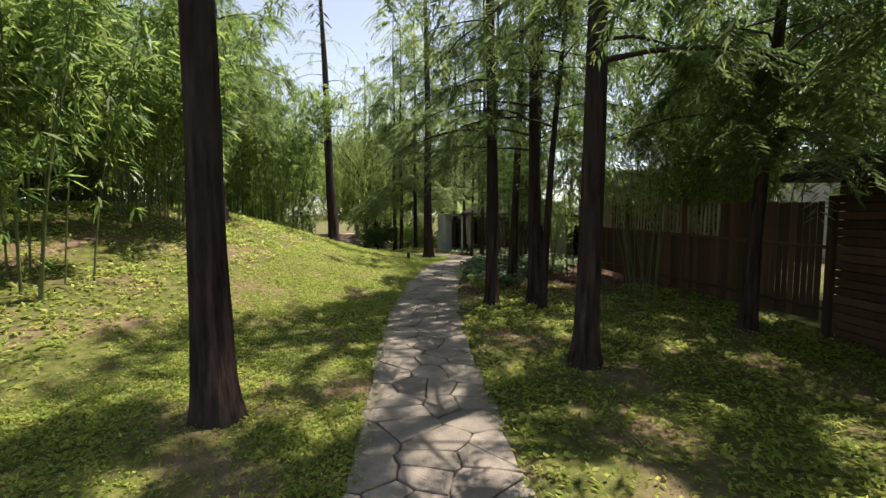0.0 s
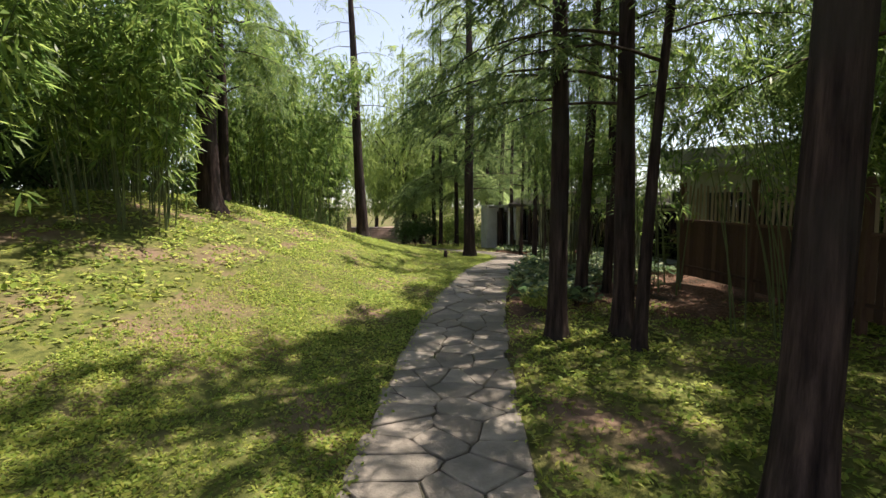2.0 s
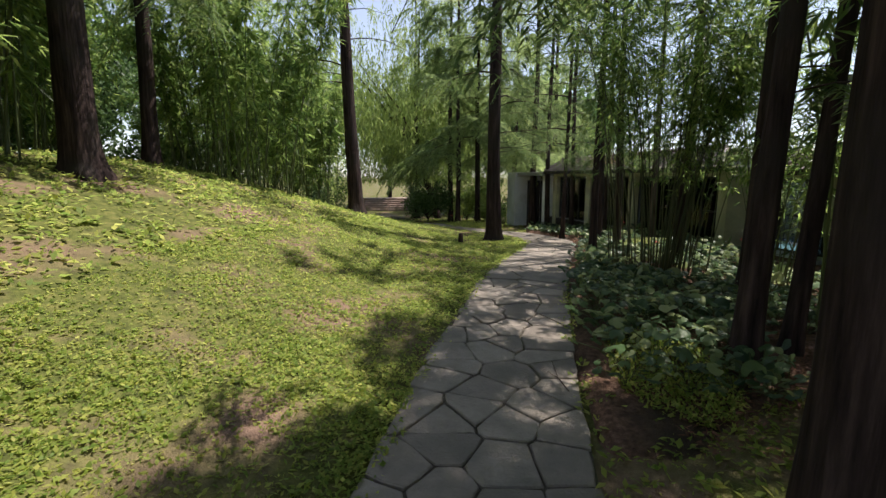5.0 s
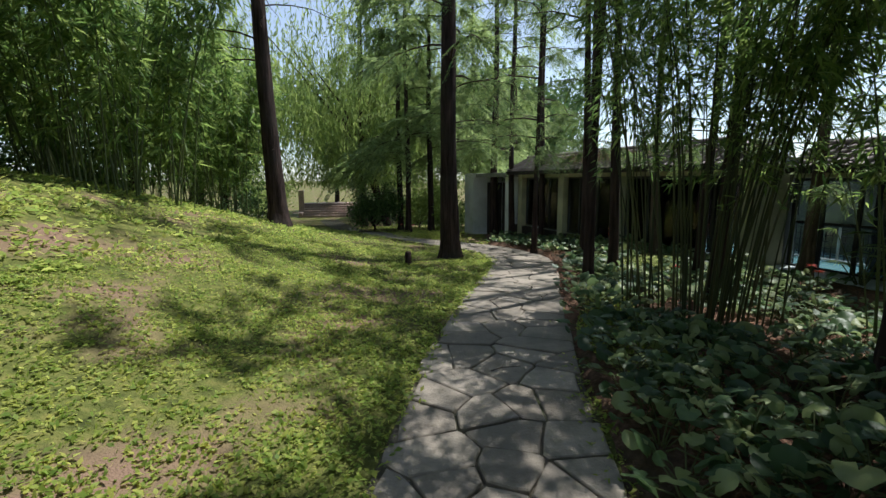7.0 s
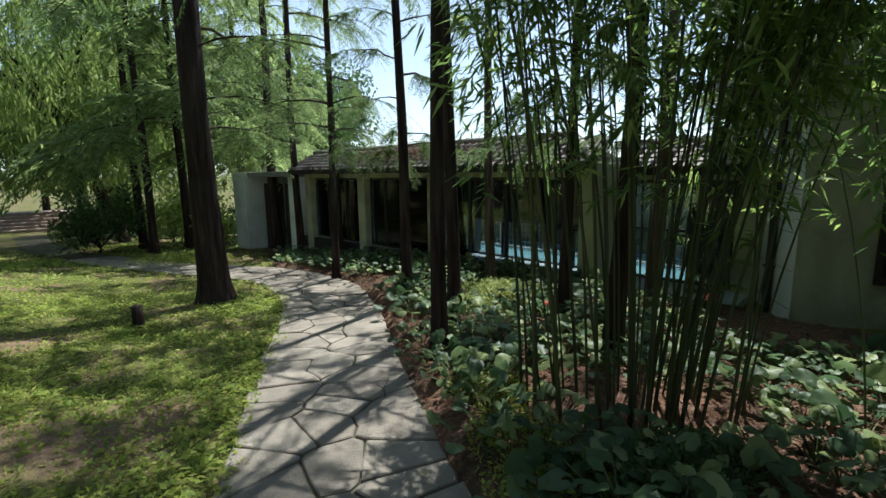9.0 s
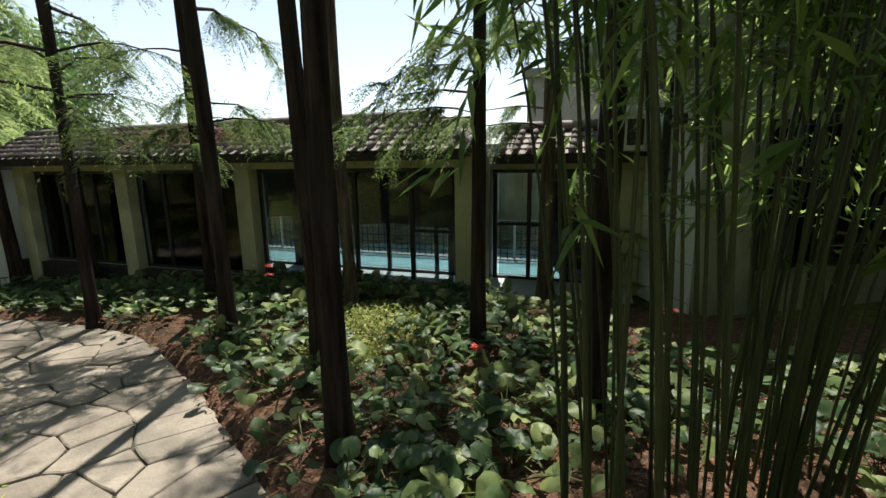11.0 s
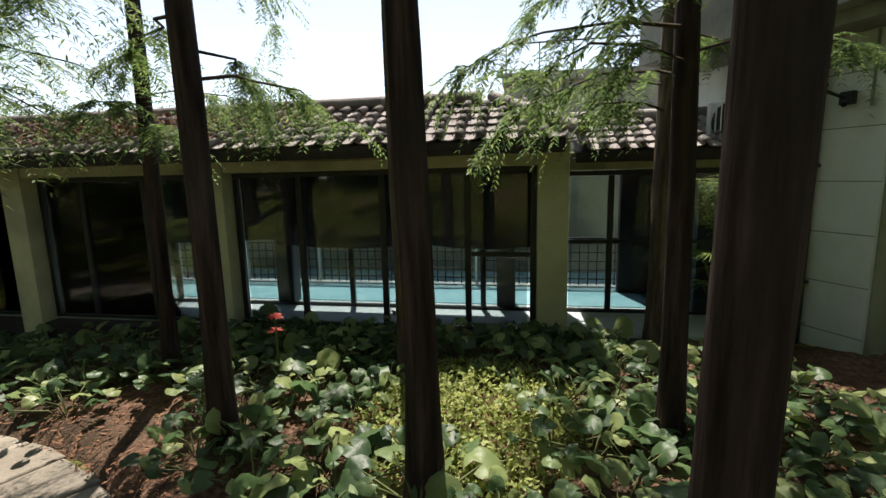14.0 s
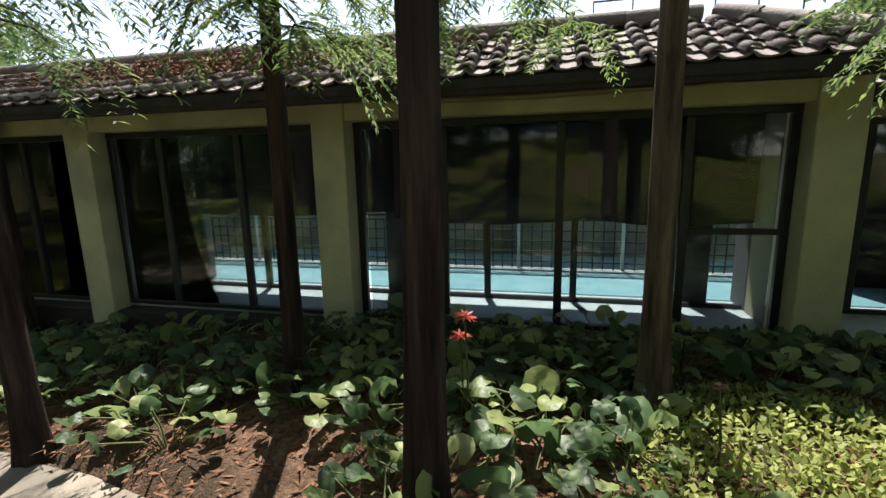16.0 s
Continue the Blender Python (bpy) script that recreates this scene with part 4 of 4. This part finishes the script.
fence = thing_at("bamboo_fence", "tall dark board and bamboo-slat fence in deep shade", "fence", Matrix.Identity(4))
F0, F1 = Vector((4.15, 13.3, 0)), Vector((5.88, 6.95, 0))
fdir = (F1 - F0).normalized()
fturn = math.degrees(math.atan2(fdir.y, fdir.x))
flen = (F1 - F0).length
bm = box(bmesh.new(), -0.045, -0.008, 0, 0.045, 0.008, 1.0, 0.004)
slat_mesh = bpy.data.meshes.new("slat")
bm.to_mesh(slat_mesh)
bm.free()
slat_mesh.materials.append(SLAT)
board_mesh = slat_mesh.copy()
board_mesh.materials.clear()
board_mesh.materials.append(WOOD)
cnt = int(flen / 0.105)
r = np.random.default_rng(8)
for i in range(cnt):
    p = F0 + fdir * (0.105 * i)
    z = gz(p.x, p.y)
    solid = i > cnt * 0.7
    ob = new("board", board_mesh)
    ob.parent = fence
    ob.matrix_local = pose(p.x, p.y, z + 0.22, 0, 0, fturn) @ Matrix.Diagonal((1.08, 1, (1.85 if solid else 1.15) + r.normal(0, 0.01), 1))
    if not solid:
        ob = new("slat", slat_mesh)
        ob.parent = fence
        ob.matrix_local = pose(p.x, p.y, z + 1.39, 0, r.normal(0, 1.2), fturn) @ Matrix.Diagonal((0.55, 1, 0.66 + r.normal(0, 0.04), 1))
for h in (0.42, 1.37):
    vs, fs = tube([F0 + Vector((0, 0, gz(F0.x, F0.y) + h)), F1 + Vector((0, 0, gz(F1.x, F1.y) + h))], [0.03, 0.03], 6)
    raw("rail", [tuple(v) for v in vs], fs, WOOD, fence)
for t in (0.0, 0.28, 0.56, 0.8, 1.0):
    p = F0.lerp(F1, t)
    box_part("post", (p.x - 0.05, p.y - 0.05, gz(p.x, p.y) - 0.2, p.x + 0.05, p.y + 0.05, gz(p.x, p.y) + 2.15), WOOD, fence)

# ---- steps beyond the lawn ----
steps = thing_at("stone_steps", "short flight of worn stone steps up to a terrace", "steps", pose(-10.9, 46.5, gz(-10.6, 44.5), 0, 0, 16))
for i in range(6):
    box_part("step", (-2.2, 0.34 * i, -0.2, 2.2, 3.5, 0.17 * (i + 1)), STEP, steps, "", 0.02)
for s in (-2.5, 2.2):
    box_part("cheek_wall", (s, -0.2, -0.2, s + 0.3, 3.5, 0.4), STEP, steps, "", 0.02)
    box_part("pier", (s - 0.06, 1.2, -0.2, s + 0.36, 1.6, 2.1), STEP, steps, "", 0.02)

marker = thing_at("post_marker", "short dark wooden stump post in the lawn", "post", pose(-1.5, 19.9, gz(-1.5, 19.9)))
tube_part("stump", [Vector((0, 0, -0.1)), Vector((0, 0, 0.14)), Vector((0.005, 0, 0.27)), Vector((0.005, 0, 0.272))], [0.07, 0.066, 0.062, 0.002], BARK, marker, 14)

# ---- planting ----


def round_leaf(r, size):
    """A cupped, kidney-shaped leaf blade around its stalk."""
    bm = bmesh.new()
    rim, mid, k = [], [], 14
    c = bm.verts.new((0, 0, 0))
    wave = r.uniform(0, 6)
    for i in range(k + 1):
        a = math.radians(-155 + 310 * i / k)
        q = size * (0.5 + 0.05 * math.cos(a) + 0.02 * math.sin(7 * a + wave))
        mid.append(bm.verts.new((math.sin(a) * q * 0.55, math.cos(a) * q * 0.55, 0.03 * size * math.sin(3 * a + wave) + 0.06 * size)))
        rim.append(bm.verts.new((math.sin(a) * q, math.cos(a) * q, size * (-0.06 + 0.09 * math.sin(2 * a + wave) + 0.04 * math.sin(5 * a)))))
    for i in range(k):
        bm.faces.new((c, mid[i], mid[i + 1]))
        bm.faces.new((mid[i], rim[i], rim[i + 1], mid[i + 1]))
    for fc in bm.faces:
        fc.smooth = True
    return bm


LEAVES = []
r = np.random.default_rng(3)
for i in range(5):
    bm = round_leaf(r, 0.115 + 0.014 * i)
    me = bpy.data.meshes.new("leaf")
    bm.to_mesh(me)
    bm.free()
    me.materials.append(BIG_LEAF)
    LEAVES.append(me)


def leafy_plant(seed, count, high):
    r = np.random.default_rng(seed)
    plant = new("leopard_plant")
    tagged(plant, "leopard plant with large glossy round green leaves", "plant", "leopard plants in the bed")
    sv, sf = [], []
    for i in range(count):
        a = 2.4 * i + r.uniform(-0.4, 0.4)
        q = 0.05 + 0.30 * math.sqrt((i + 0.5) / count) * r.uniform(0.8, 1.15)
        h = high * (1.05 - 0.55 * q / 0.32) * r.uniform(0.8, 1.15)
        p = Vector((math.cos(a) * q, math.sin(a) * q, h))
        ob = new("leaf", LEAVES[int(r.integers(0, 5))])
        ob.parent = plant
        ob.matrix_local = Matrix.Translation(p) @ Euler((r.normal(0.32, 0.42), r.normal(0, 0.36), a - math.pi / 2), "XYZ").to_matrix().to_4x4() @ Matrix.Scale(r.uniform(0.6, 1.2), 4)
        v, f = tube([Vector((0, 0, -0.03)), Vector((p.x * 0.35, p.y * 0.35, h * 0.6)), p], [0.006, 0.005, 0.004], 4)
        o = len(sv)
        sv += [tuple(x_) for x_ in v]
        sf += [tuple(o + n_ for n_ in q_) for q_ in f]
    tagged(raw("stem_tuft", sv, sf, STEM, plant), kind="stuff")
    return plant


KINDS = [leafy_plant(200 + i, 9 + i % 4, 0.24 + 0.035 * (i % 3)) for i in range(6)]
spots = []
r = np.random.default_rng(17)
tries = r.uniform((0.7, 10.4), (4.9, 25.5), (12000, 2))
away = off_path(tries[:, 0], tries[:, 1])
for (x, y), d in zip(tries, away):
    q = Vector((x - 4.33, y - 18.5, 0))
    if d < 0.86 or q.dot(N) < 0.22 or (q.dot(U) > 1.7 and q.dot(N) < 1.35):
        continue
    if y < 14.2 and (x > (1.9 if y < 12.4 else 3.4) or y < 11.0):
        continue
    if abs((x - 2.12) * 0.86 - (y - 15.35) * 0.51) < 0.85 and abs((x - 2.12) * 0.51 + (y - 15.35) * 0.86) < 0.42:
        continue
    if math.hypot(x - 2.85, y - 18.45) < 0.55:
        continue      # herb patches
    if math.hypot(x - 1.75, y - 20.45) < 0.62 or math.hypot(x - 1.3, y - 18.0) < 0.3 or math.hypot(x - 3.3, y - 15.2) < 0.3 or math.hypot(x - 3.6, y - 17.2) < 0.25 or math.hypot(x - 2.0, y - 16.6) < 0.2:
        continue      # bare mulch
    if math.sin(x * 3.7 + y * 1.3) * math.sin(y * 2.9 - x) > 0.8:
        continue
    if any((x - a) ** 2 + (y - b) ** 2 < 0.19 ** 2 for a, b in spots):
        continue
    spots.append((x, y))
r.shuffle(spots)
spots = spots[:385]
for i, (x, y) in enumerate(spots):
    m = pose(x, y, gz(x, y) + 0.05, 0, 0, r.uniform(0, 360)) @ Matrix.Scale(r.uniform(0.72, 1.12), 4)
    if i < len(KINDS):
        KINDS[i].matrix_world = m
    else:
        copy_thing(KINDS[i % len(KINDS)], m)


def herb_patch(x, y, rx, ry, n, seed, high=0.2, mat=HERB, label="low mat of small yellow-green herb leaves"):
    r = np.random.default_rng(seed)
    a, q = r.uniform(0, 2 * math.pi, n), np.sqrt(r.random(n))
    px, py = x + np.cos(a) * q * rx, y + np.sin(a) * q * ry
    pz = ground_z(px, py) + 0.02 + high * r.random(n) * (1 - 0.6 * q * q)
    way = unit(r.normal(0, 1, (n, 3)) + np.array((0, 0, 0.5)))
    side = unit(np.cross(way, r.normal(0, 0.4, (n, 3)) + np.array((0, 0, 1.0))))
    ln = r.uniform(0.025, 0.05, n)
    v, f = leaf_quads(np.stack([px, py, pz], 1), way, side, ln, ln * 0.55)
    tagged(raw("herb_mat", v, f, mat), label, "ground cover", kind="stuff")


herb_patch(2.85, 18.4, 0.78, 0.72, 9000, 301)
herb_patch(1.45, 16.2, 0.3, 0.5, 2200, 303, 0.1, GRASS, "low green weeds at the edge of the path")
herb_patch(1.25, 14.6, 0.45, 1.2, 5200, 304, 0.13, GRASS, "low green weeds at the edge of the path")
herb_patch(1.75, 14.75, 0.6, 0.35, 4000, 309, 0.22, BROAD, "dark green weeds round the foot of the bamboo")
herb_patch(1.1, 11.4, 0.45, 0.8, 3800, 305, 0.22, GRASS, "weedy green clump beside the path")
herb_patch(3.3, 20.4, 0.35, 1.5, 4200, 306, 0.22, BROAD, "dark low shrubs along the glass wall")
herb_patch(4.15, 18.2, 0.3, 0.8, 2600, 307, 0.2, BROAD, "dark low shrubs along the glass wall")
herb_patch(-1.6, 26.2, 1.2, 0.6, 2600, 308, 0.3, GRASS, "tuft of bright grass beside the far path")


def lily(x, y, high, seed, mat=FLOWER, dry=False):
    r = np.random.default_rng(seed)
    thing = thing_at("spider_lily", "dried seed head on a tall green stalk" if dry else "coral-red spider lily on a tall thin stalk", "flower", pose(x, y, gz(x, y)))
    tube_part("stalk", [Vector((0, 0, 0)), Vector((0.02, 0, high * 0.5)), Vector((0.03, 0.02, high))], [0.007, 0.006, 0.005], STEM, thing, 5)
    n = 22
    a = np.linspace(0, 2 * math.pi, n)
    way = unit(np.stack([np.cos(a), np.sin(a), r.uniform(-0.2, 0.7, n)], 1))
    base = np.repeat([[0.03, 0.02, high]], n, axis=0)
    side = unit(np.cross(way, np.array((0, 0, 1.0)) + r.normal(0, 0.3, (n, 3))))
    v, f = leaf_quads(base, way, side, 0.03 if dry else 0.065, 0.016, 0.2)
    raw("petals", v, f, mat, thing)


lily(2.57, 19.81, 0.62, 1)
lily(2.6, 19.86, 0.5, 2)
lily(2.75, 18.75, 0.42, 3, DRY, True)
lily(3.85, 16.05, 0.45, 4)
lily(3.65, 15.9, 0.55, 5)
lily(2.6, 16.95, 0.35, 6)
lily(-2.3, 27.6, 0.4, 7)
lily(-2.8, 28.0, 0.4, 8)

# fallen needles and dry bits on the bed
r = np.random.default_rng(91)
k = 26000
px, py = r.uniform(0.9, 5.0, k), r.uniform(10.2, 24, k)
q = (px - 4.33) * N.x + (py - 18.5) * N.y
ok = (off_path(px, py) > 0.6) & (q > 0.1)
px, py = px[ok], py[ok]
wy = unit(r.normal(0, 1, (len(px), 3)) * np.array((1, 1, 0.22)))
lz = ground_z(px, py) + 0.064 + 0.035 * np.sin(px * 3.3 + py) * np.sin(py * 2.7) + r.random(len(px)) * 0.012
v, f = leaf_quads(np.stack([px, py, lz], 1), wy, unit(np.cross(wy, r.normal(0, 0.3, (len(px), 3)) + np.array((0, 0, 1.0)))), r.uniform(0.03, 0.085, len(px)), r.uniform(0.005, 0.02, len(px)))
tagged(raw("bed_litter", v, f, LITTER), "reddish-brown fallen needles and dry leaves on the bed", "leaf litter", kind="stuff")
# twigs dropped on the path
for i, (x, y, a, ln) in enumerate([(0.28, 11.0, 100, 0.55), (0.42, 11.25, 40, 0.3), (-0.1, 14.0, 20, 0.25), (0.7, 16.4, 70, 0.3), (-0.7, 7.2, 130, 0.3)]):
    twig = thing_at("fallen_twig", "thin dark fallen twig lying on the paving", "twig", pose(x, y, gz(x, y) + 0.022, 0, 0, a), "fallen twigs")
    tube_part("stem", [Vector((0, 0, 0)), Vector((ln * 0.4, 0.02, 0.006)), Vector((ln, -0.015, 0.012))], [0.005, 0.004, 0.002], TWIG, twig, 5)
    tube_part("side_shoot", [Vector((ln * 0.4, 0.02, 0.006)), Vector((ln * 0.6, 0.08, 0.012))], [0.003, 0.0015], TWIG, twig, 5)

# palm-like shrub by the annexe
palm = thing_at("dwarf_palm", "small dark palm with fan-shaped leaves by the white wall", "plant", pose(5.15, 17.0, gz(5.1, 17.1)))
r = np.random.default_rng(44)
pb, pw, ps = [], [], []
for i in range(12):
    a = r.uniform(0, 2 * math.pi)
    hub = np.array((math.cos(a) * 0.34, math.sin(a) * 0.3, r.uniform(0.3, 0.85)))
    tube_part("stalk", [Vector((0, 0, 0)), Vector(hub * 0.6), Vector(hub)], [0.012, 0.009, 0.006], STEM, palm, 5)
    for k in range(15):
        b = a + (k - 7) * 0.22
        w_ = np.array((math.cos(b), math.sin(b), 0.15 - 0.02 * abs(k - 7)))
        pb.append(hub), pw.append(w_), ps.append((-math.sin(b), math.cos(b), 0.3))
pb, pw, ps = np.array(pb), unit(np.array(pw)), unit(np.array(ps))
v, f = leaf_quads(pb, pw, ps, 0.22, 0.022, 0.3)
raw("fronds", v, f, BAMBOO_LEAF, palm)

# ---- grass ----


def grass(name, x0, x1, y0, y1, n, size, seed, keep, label):
    r = np.random.default_rng(seed)
    k = 6
    px, py = np.repeat(r.uniform(x0, x1, n // k), k) + r.normal(0, size * 0.55, n // k * k), np.repeat(r.uniform(y0, y1, n // k), k) + r.normal(0, size * 0.55, n // k * k)
    lift = np.repeat(r.random(n // k) ** 2, k) * size * 0.8
    n = len(px)
    ok = (off_path(px, py) > 0.62 + r.normal(0, 0.06, n)) & keep(px, py, r)
    px, py, lift = px[ok], py[ok], lift[ok]
    n = len(px)
    way = unit(np.stack([r.normal(0, 1, n), r.normal(0, 1, n), r.uniform(0.1, 0.8, n)], 1))
    side = unit(np.cross(way, r.normal(0, 0.35, (n, 3)) + np.array((0, 0, 1.0))))
    ln = size * r.uniform(0.5, 1.5, n)
    v, f = leaf_quads(np.stack([px, py, ground_z(px, py) - 0.005 + lift], 1), way, side, ln, ln * r.uniform(0.25, 0.6, n), 0.15)
    tagged(raw(name, v, f, GRASS), label, "grass", kind="stuff")


def patchy(px, py, r):
    d = np.sin(px * 1.9 + np.sin(py * 1.3) * 1.5) * np.sin(py * 1.6 + np.cos(px * 1.1)) + 0.4 * np.sin(px * 5.1) * np.sin(py * 4.7)
    return r.random(len(px)) < np.clip(0.72 + 0.45 * d, 0.25, 1)


grass("lawn_grass", -4.2, -0.4, 0.5, 12, 155000, 0.041, 401, patchy, "short patchy lawn of grass and creeping weeds")
grass("lawn_grass", -4.5, 0.6, 12, 22, 135000, 0.044, 402, patchy, "short patchy lawn of grass and creeping weeds")
grass("lawn_grass", -13, -4.2, 1, 27, 70000, 0.095, 403, patchy, "sunlit lawn on the mound")
grass("shade_grass", 0.3, 6.0, 0.3, 11.5, 60000, 0.06, 404, patchy, "thin grass in the shade of the trees")
grass("lawn_grass", -9, 0.4, 22, 34, 40000, 0.06, 405, patchy, "grass beyond the bend of the path")

# ---- path of flagstones ----


def clip(poly, nx, ny, c):
    out = []
    for i in range(len(poly)):
        a, b = poly[i], poly[(i + 1) % len(poly)]
        da, db = a[0] * nx + a[1] * ny - c, b[0] * nx + b[1] * ny - c
        if da <= 0:
            out.append(a)
        if (da < 0 < db) or (db < 0 < da):
            t = da / (da - db)
            out.append((a[0] + t * (b[0] - a[0]), a[1] + t * (b[1] - a[1])))
    return out


path = thing_at("path", "crazy-paved path of pale irregular flagstones", "path", Matrix.Identity(4), kind="structure")
run = np.concatenate([[0], np.cumsum(np.linalg.norm(np.diff(MIDDLE, axis=0), axis=1))])


def along(s, w_):
    x, y = np.interp(s, run, MIDDLE[:, 0]), np.interp(s, run, MIDDLE[:, 1])
    x2, y2 = np.interp(s + 0.1, run, MIDDLE[:, 0]), np.interp(s + 0.1, run, MIDDLE[:, 1])
    d = math.hypot(x2 - x, y2 - y) or 1
    return x + (y2 - y) / d * w_, y - (x2 - x) / d * w_


S_END = 35.5
vs, fs = [], []
rows_s = np.arange(0, run[-1] - 0.2, 0.3)
for s in rows_s:
    for w_ in (-0.64, -0.2, 0.2, 0.64):
        x, y = along(s, w_)
        vs.append((x, y, gz(x, y) - 0.012))
for i in range(len(rows_s) - 1):
    for j in range(3):
        fs.append((i * 4 + j, i * 4 + j + 1, i * 4 + j + 5, i * 4 + j + 4))
raw("path_base", vs, fs, JOINT, path)
r = np.random.default_rng(21)
seeds = []
s = 5.4
while s < S_END:
    k = 3 if r.random() < 0.6 else (2 if r.random() < 0.6 else 4)
    for j in range(k):
        seeds.append((s + r.uniform(-0.17, 0.17), -0.62 + 1.24 * (j + 0.5) / k + r.uniform(-0.15, 0.15)))
    s += r.uniform(0.24, 0.38)
seeds = np.array(seeds)
for i, (s, w_) in enumerate(seeds):
    poly = [(s - 1, -0.64 + r.normal(0, 0.03)), (s + 1, -0.64 + r.normal(0, 0.03)), (s + 1, 0.64 + r.normal(0, 0.03)), (s - 1, 0.64 + r.normal(0, 0.03))]
    near = np.where(np.hypot(*(seeds - (s, w_)).T) < 1.5)[0]
    for j in near:
        if j == i:
            continue
        dx, dy = seeds[j][0] - s, seeds[j][1] - w_
        q = math.hypot(dx, dy)
        nx, ny = dx / q, dy / q
        poly = clip(poly, nx, ny, (s + dx / 2) * nx + (w_ + dy / 2) * ny - 0.0105)
        if len(poly) < 3:
            break
    if len(poly) < 3:
        continue
    fine = []
    for j in range(len(poly)):
        a, b = poly[j], poly[(j + 1) % len(poly)]
        fine.append(a)
        q = math.hypot(b[0] - a[0], b[1] - a[1])
        if q > 0.14:
            e = r.uniform(-0.02, 0.006)
            t = r.uniform(0.35, 0.65)
            fine.append((a[0] + t * (b[0] - a[0]) + (b[1] - a[1]) / q * -e, a[1] + t * (b[1] - a[1]) - (b[0] - a[0]) / q * -e))
    poly = fine
    cx, cy = sum(p[0] for p in poly) / len(poly), sum(p[1] for p in poly) / len(poly)
    bm = bmesh.new()
    up = r.normal(0.012, 0.004)
    top, rim, low = [], [], []
    for p in poly:
        for t, ring, dz in ((0.95, top, up), (1.0, rim, up - 0.008), (1.0, low, -0.05)):
            x, y = along(cx + (p[0] - cx) * t, cy + (p[1] - cy) * t)
            ring.append(bm.verts.new((x, y, gz(x, y) + dz)))
    bm.faces.new(top[::-1])
    for j in range(len(poly)):
        k = (j + 1) % len(poly)
        bm.faces.new((top[j], top[k], rim[k], rim[j]))
        bm.faces.new((rim[j], rim[k], low[k], low[j]))
    bmesh.ops.recalc_face_normals(bm, faces=bm.faces)
    part("flagstone", bm, STONE, path)
